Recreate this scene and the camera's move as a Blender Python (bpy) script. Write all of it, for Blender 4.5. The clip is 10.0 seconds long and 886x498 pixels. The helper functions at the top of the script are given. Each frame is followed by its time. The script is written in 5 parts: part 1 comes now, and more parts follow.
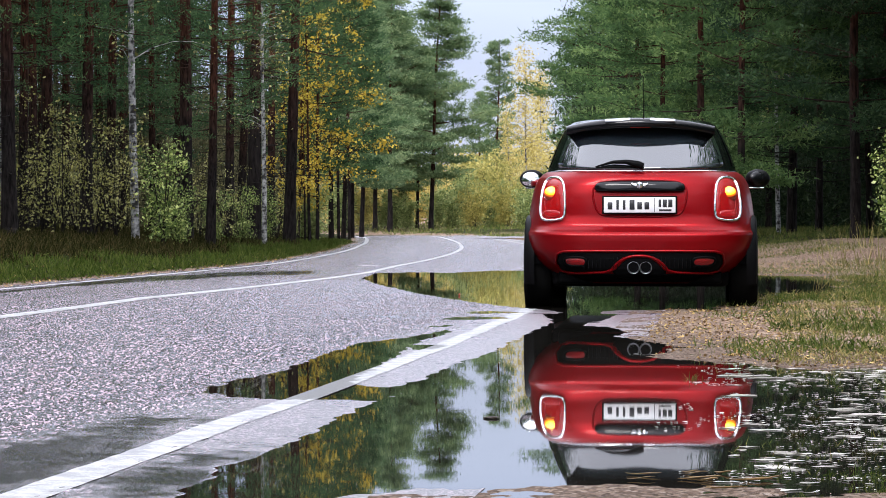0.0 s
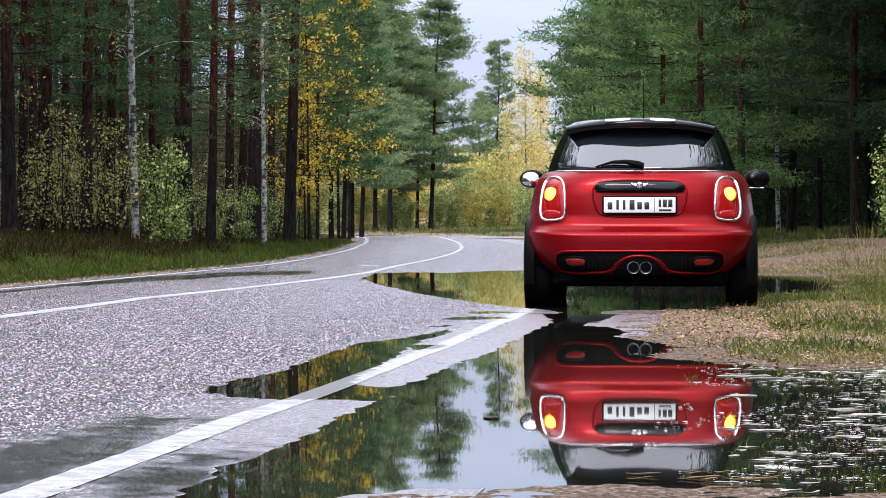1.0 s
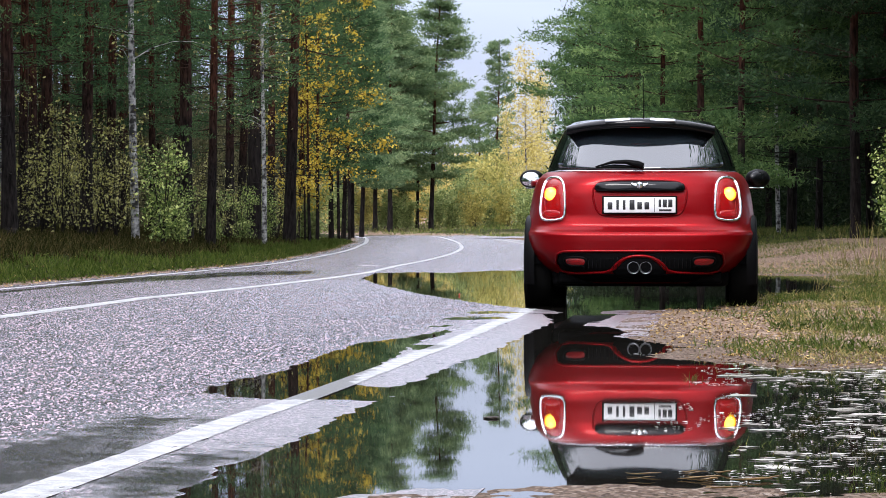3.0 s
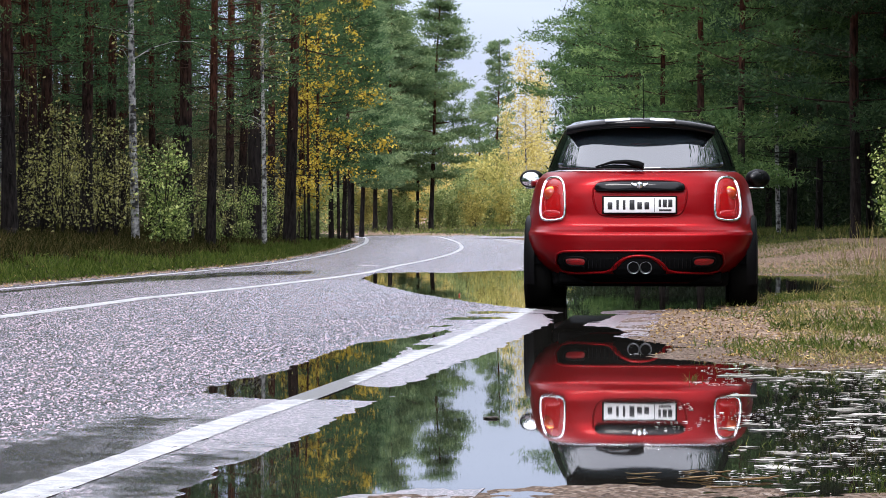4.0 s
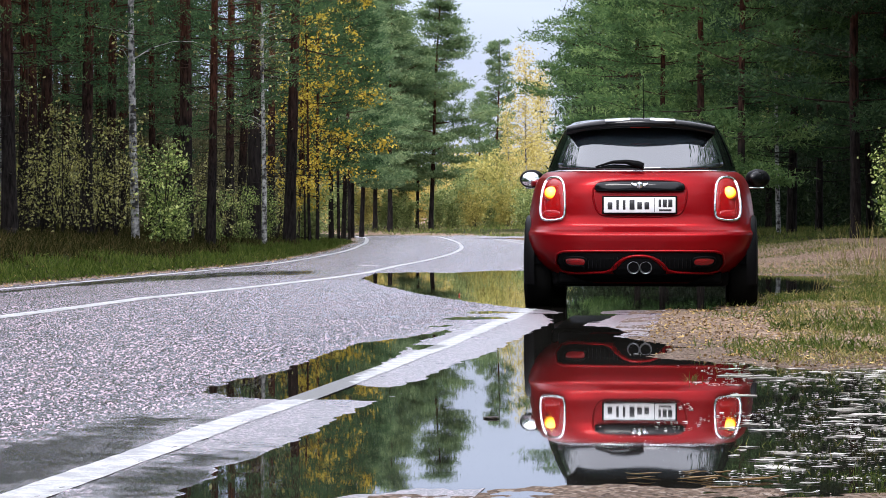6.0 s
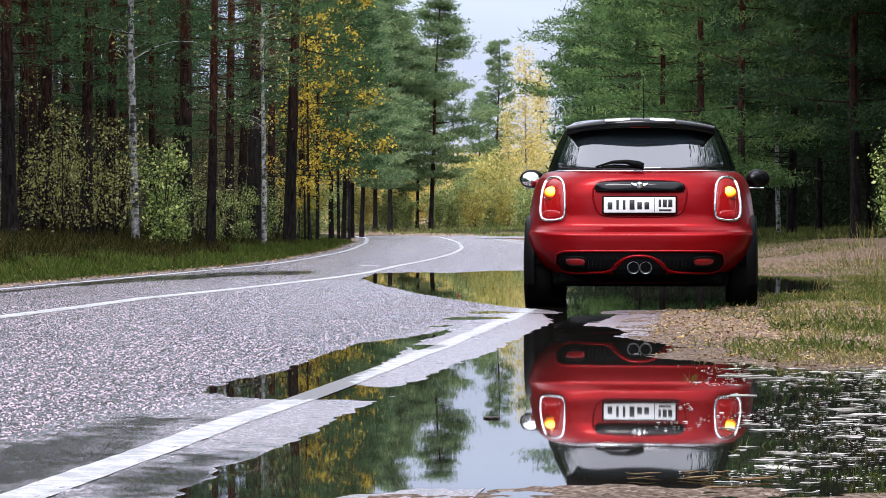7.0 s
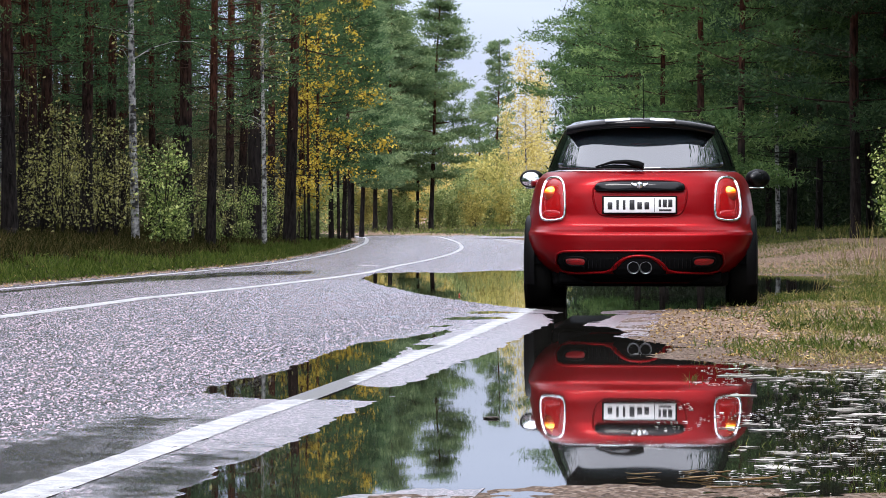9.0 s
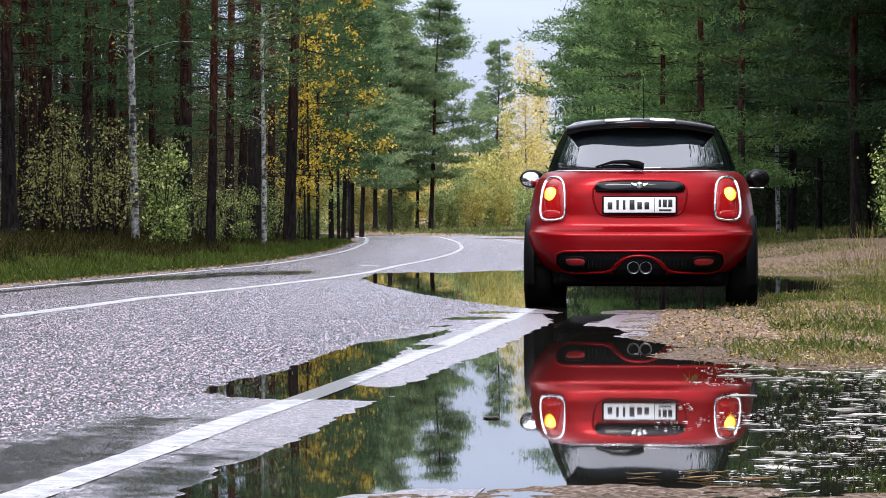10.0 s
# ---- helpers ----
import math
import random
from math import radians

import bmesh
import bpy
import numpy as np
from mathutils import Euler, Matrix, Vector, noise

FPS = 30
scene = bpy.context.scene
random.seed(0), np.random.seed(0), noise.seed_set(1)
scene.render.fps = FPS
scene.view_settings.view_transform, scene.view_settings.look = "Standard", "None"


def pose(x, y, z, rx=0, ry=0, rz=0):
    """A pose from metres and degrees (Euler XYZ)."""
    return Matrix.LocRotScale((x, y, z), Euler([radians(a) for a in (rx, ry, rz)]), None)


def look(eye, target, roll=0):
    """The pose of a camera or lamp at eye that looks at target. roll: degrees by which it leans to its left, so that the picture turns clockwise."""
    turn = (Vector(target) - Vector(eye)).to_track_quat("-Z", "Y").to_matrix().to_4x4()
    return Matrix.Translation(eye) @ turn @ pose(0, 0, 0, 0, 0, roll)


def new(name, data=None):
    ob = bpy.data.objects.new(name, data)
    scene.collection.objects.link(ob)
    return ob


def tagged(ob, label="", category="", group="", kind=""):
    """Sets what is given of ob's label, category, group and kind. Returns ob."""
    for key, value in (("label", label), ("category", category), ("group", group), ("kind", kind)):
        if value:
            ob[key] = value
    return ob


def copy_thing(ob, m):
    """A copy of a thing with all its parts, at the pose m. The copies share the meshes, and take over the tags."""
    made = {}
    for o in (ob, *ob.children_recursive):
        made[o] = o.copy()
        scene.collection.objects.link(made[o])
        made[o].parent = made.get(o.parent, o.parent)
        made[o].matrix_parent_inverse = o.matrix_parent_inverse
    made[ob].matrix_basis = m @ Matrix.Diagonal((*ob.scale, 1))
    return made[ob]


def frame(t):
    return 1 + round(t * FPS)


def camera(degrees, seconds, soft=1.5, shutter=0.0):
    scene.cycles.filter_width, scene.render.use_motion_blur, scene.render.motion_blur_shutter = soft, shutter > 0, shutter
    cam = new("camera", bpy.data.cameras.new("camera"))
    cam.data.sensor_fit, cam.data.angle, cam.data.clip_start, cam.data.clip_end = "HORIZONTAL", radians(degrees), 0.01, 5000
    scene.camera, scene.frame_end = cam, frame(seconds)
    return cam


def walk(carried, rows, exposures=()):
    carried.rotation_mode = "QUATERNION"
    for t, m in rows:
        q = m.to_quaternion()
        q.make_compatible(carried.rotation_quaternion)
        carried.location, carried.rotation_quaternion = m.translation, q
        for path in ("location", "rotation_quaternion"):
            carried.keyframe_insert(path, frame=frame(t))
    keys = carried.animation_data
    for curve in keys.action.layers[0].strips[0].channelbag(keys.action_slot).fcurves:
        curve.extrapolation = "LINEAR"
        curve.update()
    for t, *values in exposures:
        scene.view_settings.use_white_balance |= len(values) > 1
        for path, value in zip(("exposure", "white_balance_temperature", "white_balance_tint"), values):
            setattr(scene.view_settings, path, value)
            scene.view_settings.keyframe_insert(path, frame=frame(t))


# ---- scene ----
# ---------- camera: a long lens on a tripod, 0.6 m over the puddle ----------
EYE = (0.0, 0.0, 0.607)
cam = camera(15.94, 10.0, soft=0.75)
still = pose(*EYE, 90 - 0.44, 0, 0)
walk(cam, [(0, still), (10, still)], exposures=[(0, 0.28), (10, 0.28)])

# ---------- light: overcast sky, weak wide sun ----------
SUN_EL, SUN_AZ = radians(42), radians(200)
world = bpy.data.worlds.new("sky")
scene.world = world
world.use_nodes = True
wn, wl = world.node_tree.nodes, world.node_tree.links
wn.clear()
sky = wn.new("ShaderNodeTexSky")
sky.sky_type, sky.sun_disc, sky.sun_elevation, sky.sun_rotation = "NISHITA", False, SUN_EL, SUN_AZ
sky_b = wn.new("ShaderNodeBackground")
sky_b.inputs[1].default_value = 0.03
wl.new(sky.outputs[0], sky_b.inputs[0])
tc = wn.new("ShaderNodeTexCoord")
mp = wn.new("ShaderNodeMapping")
mp.inputs["Scale"].default_value = (2.0, 2.0, 9.0)
cl = wn.new("ShaderNodeTexNoise")
cl.inputs["Scale"].default_value, cl.inputs["Detail"].default_value = 2.2, 4
cr = wn.new("ShaderNodeValToRGB")
cr.color_ramp.elements[0].position, cr.color_ramp.elements[0].color = 0.3, (0.41, 0.46, 0.72, 1)
cr.color_ramp.elements[1].position, cr.color_ramp.elements[1].color = 0.72, (0.60, 0.66, 0.92, 1)
cloud_b = wn.new("ShaderNodeBackground")
add = wn.new("ShaderNodeAddShader")
wo = wn.new("ShaderNodeOutputWorld")
wl.new(tc.outputs["Generated"], mp.inputs[0])
wl.new(mp.outputs[0], cl.inputs["Vector"])
wl.new(cl.outputs[0], cr.inputs[0])
# an overcast sky is brighter overhead than at the horizon
wsep = wn.new("ShaderNodeSeparateXYZ")
wl.new(tc.outputs["Generated"], wsep.inputs[0])
wlift = wn.new("ShaderNodeMapRange")
wlift.inputs[1].default_value, wlift.inputs[2].default_value = 0.02, 0.75
wlift.inputs[3].default_value, wlift.inputs[4].default_value = 0.70, 3.3
wl.new(wsep.outputs[2], wlift.inputs[0])
wl.new(wlift.outputs[0], cloud_b.inputs[1])
wmix = wn.new("ShaderNodeMix")
wmix.data_type = "RGBA"
wmix.inputs[7].default_value = (0.85, 0.87, 1.0, 1)
wtop = wn.new("ShaderNodeMapRange")
wtop.inputs[1].default_value, wtop.inputs[2].default_value = 0.10, 0.35
wl.new(wsep.outputs[2], wtop.inputs[0])
wl.new(wtop.outputs[0], wmix.inputs[0])
wl.new(cr.outputs[0], wmix.inputs[6])
wl.new(wmix.outputs[2], cloud_b.inputs[0])
wl.new(sky_b.outputs[0], add.inputs[0])
wl.new(cloud_b.outputs[0], add.inputs[1])
wl.new(add.outputs[0], wo.inputs[0])
sun = new("sun", bpy.data.lights.new("sun", "SUN"))
sun.data.energy, sun.data.angle, sun.data.color = 1.9, radians(18), (1.0, 0.975, 0.95)
sun.matrix_world = look((-7, -16, 28), (0, 10, 0))


# ---------- materials ----------
class Mat:
    """A node material in the making."""

    def __init__(self, name, color=(0.5, 0.5, 0.5), rough=0.5, metal=0.0, **more):
        self.m = bpy.data.materials.new(name)
        self.m.use_nodes = True
        self.n, self.l = self.m.node_tree.nodes, self.m.node_tree.links
        self.b = self.n["Principled BSDF"]
        self.set("Base Color", (*color, 1))
        self.set("Roughness", rough)
        self.set("Metallic", metal)
        for k, v in more.items():
            self.set(k.replace("_", " "), v)

    def set(self, k, v):
        self.b.inputs[k].default_value = v
        return self

    def link(self, out, k):
        self.l.new(out, self.b.inputs[k] if isinstance(k, str) else k)
        return self

    def coord(self, kind="Object", scale=(1, 1, 1)):
        c = self.n.new("ShaderNodeTexCoord")
        m = self.n.new("ShaderNodeMapping")
        m.inputs["Scale"].default_value = scale
        self.l.new(c.outputs[kind], m.inputs[0])
        return m.outputs[0]

    def noise(self, scale, detail=3, vec=None, rough=0.55):
        t = self.n.new("ShaderNodeTexNoise")
        t.inputs["Scale"].default_value, t.inputs["Detail"].default_value, t.inputs["Roughness"].default_value = scale, detail, rough
        self.l.new(vec or self.coord(), t.inputs["Vector"])
        return t.outputs[0]

    def voronoi(self, scale, vec=None, out="Distance", feature="F1"):
        t = self.n.new("ShaderNodeTexVoronoi")
        t.feature = feature
        t.inputs["Scale"].default_value = scale
        self.l.new(vec or self.coord(), t.inputs["Vector"])
        return t.outputs[out]

    def ramp(self, fac, *stops):
        r = self.n.new("ShaderNodeValToRGB")
        e = r.color_ramp.elements
        while len(e) < len(stops):
            e.new(0.5)
        for k, (p, c) in zip(e, stops):
            k.position, k.color = p, ((*c, 1) if isinstance(c, tuple) else (c, c, c, 1))
        self.l.new(fac, r.inputs[0])
        return r.outputs[0]

    def mix(self, fac, a, b, mode="MIX"):
        m = self.n.new("ShaderNodeMix")
        m.data_type, m.blend_type = "RGBA", mode
        for sock, v in ((m.inputs[0], fac), (m.inputs[6], a), (m.inputs[7], b)):
            if isinstance(v, bpy.types.NodeSocket):
                self.l.new(v, sock)
            elif isinstance(v, tuple):
                sock.default_value = (*v, 1)
            else:
                sock.default_value = v
        return m.outputs[2]

    def math(self, op, a, b=0.0, c=0.0):
        m = self.n.new("ShaderNodeMath")
        m.operation = op
        for sock, v in zip(m.inputs, (a, b, c)):
            if isinstance(v, bpy.types.NodeSocket):
                self.l.new(v, sock)
            else:
                sock.default_value = v
        return m.outputs[0]

    def bump(self, height, strength=0.5, dist=0.01, normal=None):
        b = self.n.new("ShaderNodeBump")
        b.inputs["Distance"].default_value = dist
        for v, k in ((height, "Height"), (strength, "Strength"), (normal, "Normal")):
            if isinstance(v, bpy.types.NodeSocket):
                self.l.new(v, b.inputs[k])
            elif v is not None:
                b.inputs[k].default_value = v
        self.l.new(b.outputs[0], self.b.inputs["Normal"])
        return b.outputs[0]

    def attr(self, name):
        a = self.n.new("ShaderNodeAttribute")
        a.attribute_name = name
        return a.outputs["Fac"]

    def island(self):
        return self.n.new("ShaderNodeNewGeometry").outputs["Random Per Island"]

    def rand(self):
        return self.n.new("ShaderNodeObjectInfo").outputs["Random"]


def asphalt():
    m = Mat("wet asphalt")
    lie = m.coord("Object", (1.0, 0.4, 1.0))
    cell = m.voronoi(135, lie, out="Color")
    dist = m.voronoi(135, lie)
    fine = m.voronoi(210)
    patch_ = m.noise(0.7, 4)
    wet = m.attr("wet")
    stone = m.ramp(cell, (0.42, (0.004, 0.003, 0.004)), (0.60, (0.034, 0.025, 0.029)), (0.75, (0.50, 0.375, 0.44)))
    base = m.mix(m.ramp(patch_, (0.35, 0.0), (0.7, 0.12)), stone, (0.13, 0.11, 0.118))
    film_ = m.attr("film")
    m.link(m.mix(film_, m.mix(m.math("MULTIPLY", wet, 0.5), base, (0.10, 0.095, 0.105)), (0.02, 0.019, 0.02)), "Base Color")
    m.link(m.mix(film_, m.mix(wet, m.ramp(patch_, (0.3, 0.16), (0.7, 0.26)), (0.30, 0.30, 0.30)), (0.12, 0.12, 0.12)), "Roughness")
    film = m.attr("film")
    h = m.math("ADD", m.math("MULTIPLY", dist, -1.0), m.math("MULTIPLY", fine, -0.4))
    m.bump(h, m.math("MULTIPLY", m.math("MULTIPLY_ADD", wet, -0.62, 0.9), m.math("MULTIPLY_ADD", film, -0.92, 1.0)), 0.012)
    m.set("Specular IOR Level", 0.9)
    return m.m


def paint_line():
    m = Mat("worn road paint", rough=0.45)
    wear = m.noise(9, 6, rough=0.7)
    grit = m.noise(120, 3)
    f = m.math("MULTIPLY_ADD", grit, 0.35, wear)
    streak = m.noise(16, 6, rough=0.75)
    white = m.ramp(streak, (0.40, (0.27, 0.27, 0.26)), (0.62, (0.52, 0.52, 0.51)))
    worn = m.mix(m.ramp(f, (0.60, 0.0), (0.74, 1.0)), (0.20, 0.20, 0.21), white)
    m.link(m.mix(m.attr("sunk"), worn, (0.06, 0.058, 0.052)), "Base Color")
    m.bump(grit, 0.4, 0.004)
    return m.m


def soil():
    m = Mat("leaf-strewn wet soil", rough=0.8, Specular_IOR_Level=0.02)
    big, mid, fine = m.noise(0.35, 4), m.noise(3.5, 5), m.noise(45, 4)
    grassy = m.attr("grassy")
    gravel = m.voronoi(85, m.coord("Object", (1, 0.6, 1)), out="Color")
    earth = m.ramp(m.math("MULTIPLY_ADD", fine, 0.5, m.math("MULTIPLY", mid, 0.6)), (0.3, (0.05, 0.032, 0.02)), (0.55, (0.15, 0.095, 0.06)), (0.8, (0.30, 0.21, 0.14)))
    earth = m.mix(0.6, earth, m.ramp(gravel, (0.15, (0.015, 0.011, 0.009)), (0.45, (0.125, 0.084, 0.064)), (0.7, (0.34, 0.245, 0.185)), (0.9, (0.60, 0.51, 0.43))))
    # brown-green turf, its colour lowered for the forest edge's missing shade
    turf = m.ramp(mid, (0.3, (0.008, 0.010, 0.004)), (0.55, (0.024, 0.027, 0.008)), (0.75, (0.065, 0.042, 0.020)))
    m.link(m.mix(m.ramp(m.math("MULTIPLY_ADD", m.math("SUBTRACT", mid, 0.5), 0.8, grassy), (0.35, 0.0), (0.65, 1.0)), earth, turf), "Base Color")
    wet = m.attr("wet")
    damp = m.mix(m.math("MULTIPLY", wet, 0.45), m.b.inputs["Base Color"].links[0].from_socket, (0.028, 0.020, 0.015))
    m.link(damp, "Base Color")
    m.link(m.mix(wet, (0.85, 0.85, 0.85), (0.55, 0.55, 0.55)), "Roughness")
    m.bump(m.math("ADD", fine, m.math("MULTIPLY", m.voronoi(60), -0.6)), 0.8, 0.015)
    return m.m


def water():
    m = Mat("still dark water", (0.012, 0.011, 0.009), 0.015, IOR=1.333)
    v = m.coord("Object", (1.0, 0.35, 1.0))
    a, b = m.noise(2.2, 2, v), m.noise(11, 2, v)
    m.bump(m.math("MULTIPLY_ADD", b, 0.18, a), 0.018, 0.012)
    m.set("Specular IOR Level", 0.5)
    return m.m


def bark_pine():
    m = Mat("pine bark", rough=0.9, Specular_IOR_Level=0.1)
    v = m.coord("Object", (1, 1, 0.22))
    plates = m.voronoi(16, v)
    n = m.noise(22, 5, v)
    sep = m.n.new("ShaderNodeSeparateXYZ")
    m.l.new(m.coord(), sep.inputs[0])
    up = m.math("MULTIPLY_ADD", m.noise(0.9, 2), 2.0, m.math("MULTIPLY", sep.outputs[2], 0.42))
    low = m.ramp(n, (0.35, (0.004, 0.003, 0.003)), (0.72, (0.032, 0.026, 0.024)))
    high = m.ramp(n, (0.35, (0.018, 0.006, 0.004)), (0.7, (0.12, 0.042, 0.022)))
    m.link(m.mix(m.ramp(m.math("MULTIPLY", up, 0.25), (0.42, 0.0), (0.85, 1.0)), low, high), "Base Color")
    m.bump(m.math("SUBTRACT", n, plates), 1.0, 0.03)
    return m.m


def bark_birch():
    m = Mat("birch bark", rough=0.7)
    v = m.coord("Object", (1.2, 1.2, 5.0))
    n, big = m.noise(3.2, 5, v, 0.7), m.noise(7.0, 4, m.coord("Object", (1.2, 1.2, 0.9)))
    f = m.math("MULTIPLY_ADD", big, 0.8, m.math("MULTIPLY", n, 0.45))
    m.link(m.ramp(f, (0.55, (0.015, 0.014, 0.013)), (0.62, (0.22, 0.215, 0.21)), (0.76, (0.46, 0.45, 0.44))), "Base Color")
    m.bump(n, 0.6, 0.01)
    return m.m


def leafy(name, dark, mid, light, rough=0.6, through_=0.35, spec=0.12, clumps=False):
    m = Mat(name, rough=rough, Specular_IOR_Level=spec)
    vary = m.math("MULTIPLY_ADD", m.island(), 0.3, m.math("MULTIPLY", m.attr("tone"), 0.7)) if clumps else m.island()
    col = m.ramp(vary, (0.0, dark), (0.55, mid), (1.0, light))
    tint = m.mix(m.math("MULTIPLY", m.rand(), 0.35), col, mid)
    m.link(tint, "Base Color")
    tr = m.n.new("ShaderNodeBsdfTranslucent")
    m.l.new(tint, tr.inputs[0])
    mx = m.n.new("ShaderNodeMixShader")
    mx.inputs[0].default_value = through_
    m.l.new(m.b.outputs[0], mx.inputs[1])
    m.l.new(tr.outputs[0], mx.inputs[2])
    m.l.new(mx.outputs[0], m.n["Material Output"].inputs[0])
    return m.m


def car_paint():
    m = Mat("red car paint", (0.42, 0.008, 0.012), 0.34, 0.45, Coat_Weight=0.16, Coat_Roughness=0.04, Specular_IOR_Level=0.06)
    f = m.noise(900, 1)
    m.link(m.ramp(f, (0.3, (0.155, 0.0014, 0.003)), (0.7, (0.225, 0.0022, 0.005))), "Base Color")
    d = m.noise(6, 4)
    m.link(m.ramp(d, (0.3, 0.28), (0.7, 0.40)), "Roughness")
    return m.m


def indicator_glow():
    m = Mat("indicator lamp", (0.32, 0.03, 0.01), 0.25)
    sep = m.n.new("ShaderNodeSeparateXYZ")
    c = m.n.new("ShaderNodeTexCoord")
    nrm = m.n.new("ShaderNodeVectorMath")
    nrm.operation = "NORMALIZE"
    m.l.new(c.outputs["Object"], nrm.inputs[0])
    m.l.new(nrm.outputs[0], sep.inputs[0])
    f = m.math("MULTIPLY", sep.outputs[1], -1.0)
    m.set("Emission Strength", 1.0)
    m.link(m.ramp(f, (0.22, (0, 0, 0)), (0.45, (1.1, 0.2, 0.005)), (0.60, (2.6, 1.15, 0.03)), (0.85, (3.4, 2.4, 0.3))), "Emission Color")
    return m.m


M_ASPHALT, M_LINE, M_SOIL, M_WATER = asphalt(), paint_line(), soil(), water()
M_PINE, M_BIRCH = bark_pine(), bark_birch()
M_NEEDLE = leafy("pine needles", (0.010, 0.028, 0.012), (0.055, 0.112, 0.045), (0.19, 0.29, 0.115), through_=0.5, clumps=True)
# lit copy of the needles: daylight is put into the lighter colour
M_NEEDLE_LIT = leafy("pine needles in lit tone", (0.014, 0.038, 0.014), (0.100, 0.180, 0.064), (0.32, 0.44, 0.155), through_=0.5, clumps=True)
M_FARBUSH = leafy("pale autumn leaves", (0.17, 0.17, 0.05), (0.40, 0.37, 0.11), (0.70, 0.60, 0.22), through_=0.5)
# needles of the far pines: distance haze is put into the paler colour
M_NEEDLE_FAR = leafy("pine needles paled for haze", (0.034, 0.070, 0.032), (0.140, 0.210, 0.096), (0.36, 0.44, 0.21), through_=0.5, clumps=True)
M_FARGREEN = leafy("pale green autumn leaves", (0.12, 0.17, 0.06), (0.27, 0.33, 0.12), (0.52, 0.55, 0.24), through_=0.5)
# gold leaves made paler to carry the haze of distance
M_GOLD = leafy("gold birch leaves paled for haze", (0.30, 0.24, 0.07), (0.62, 0.50, 0.16), (0.85, 0.74, 0.34), through_=0.5)
M_YELLOW = leafy("yellow birch leaves", (0.22, 0.15, 0.015), (0.60, 0.44, 0.05), (0.85, 0.68, 0.14), through_=0.5)
M_GREENLEAF = leafy("green shrub leaves", (0.03, 0.055, 0.014), (0.20, 0.29, 0.065), (0.74, 0.80, 0.30), 0.35, 0.5, 0.4)
M_OLIVE = leafy("olive autumn leaves", (0.05, 0.05, 0.015), (0.27, 0.26, 0.06), (0.80, 0.76, 0.30), 0.28, 0.45, 0.7)
M_GRASS = leafy("wet grass", (0.03, 0.05, 0.010), (0.085, 0.12, 0.022), (0.24, 0.21, 0.07), through_=0.3)
# near-black needles: the shade inside the forest is put into their colour
M_DEEP = leafy("spruce needles darkened for shade", (0.006, 0.014, 0.006), (0.020, 0.036, 0.015), (0.05, 0.07, 0.03), clumps=True)
# lighter olive counterpart of M_DEEP: light through the gaps is in its colour
M_UNDER = leafy("olive growth lightened for gap light", (0.025, 0.028, 0.013), (0.11, 0.105, 0.05), (0.36, 0.32, 0.17), through_=0.5, clumps=True)
M_FRESH = leafy("fresh wet grass", (0.015, 0.028, 0.005), (0.052, 0.082, 0.013), (0.15, 0.155, 0.045), spec=0.03, through_=0.3)
# shaded copy of the needles: forest shade is put into the darker colour
M_NEEDLE_SHADED = leafy("pine needles in shaded tone", (0.008, 0.020, 0.009), (0.036, 0.076, 0.032), (0.12, 0.185, 0.075), through_=0.45, clumps=True)
M_STRAW = leafy("dry straw-coloured grass", (0.06, 0.06, 0.018), (0.19, 0.17, 0.05), (0.46, 0.38, 0.17), through_=0.3)
# brownish grass; the forest edge's shade is also put into its colour
M_VERGE = leafy("verge grass darkened for shade", (0.006, 0.008, 0.003), (0.026, 0.028, 0.008), (0.10, 0.075, 0.034), rough=0.9, spec=0.01, through_=0.3)
M_LITTER = leafy("fallen leaves", (0.045, 0.028, 0.018), (0.22, 0.13, 0.055), (0.72, 0.52, 0.21), 0.45, 0.1)
M_FLECK = leafy("pale floating leaf flecks", (0.10, 0.085, 0.06), (0.40, 0.37, 0.32), (0.72, 0.69, 0.64), 0.3, 0.1, 0.5)
M_RED = car_paint()
M_BLACK = Mat("black gloss paint", (0.003, 0.003, 0.004), 0.1, Specular_IOR_Level=0.28).m
M_PLASTIC = Mat("black moulded plastic", (0.004, 0.004, 0.0045), 0.4, Specular_IOR_Level=0.04).m
M_RUBBER = Mat("tyre rubber", (0.004, 0.004, 0.004), 0.8, Specular_IOR_Level=0.05).m
M_CHROME = Mat("chrome", (0.85, 0.86, 0.88), 0.08, 1.0).m
M_ALLOY = Mat("alloy rim", (0.35, 0.36, 0.38), 0.3, 1.0).m
M_GLASS = Mat("tinted window glass", (0.012, 0.017, 0.022), 0.02, IOR=1.85, Coat_Weight=1.0).m
M_LENS = Mat("red lamp lens", (0.27, 0.004, 0.005), 0.1, Specular_IOR_Level=0.3, Coat_Weight=0.08).m
M_FOG = Mat("bright red reflector", (0.33, 0.006, 0.009), 0.2, Coat_Weight=0.5).m
M_PLATE = Mat("white plate enamel", (0.82, 0.82, 0.84), 0.35).m
M_DARKLEAF = Mat("rotting brown leaf", (0.03, 0.022, 0.018), 0.7, Specular_IOR_Level=0.2).m
M_INK = Mat("black ink", (0.02, 0.02, 0.025), 0.5).m
M_GLOW = indicator_glow()


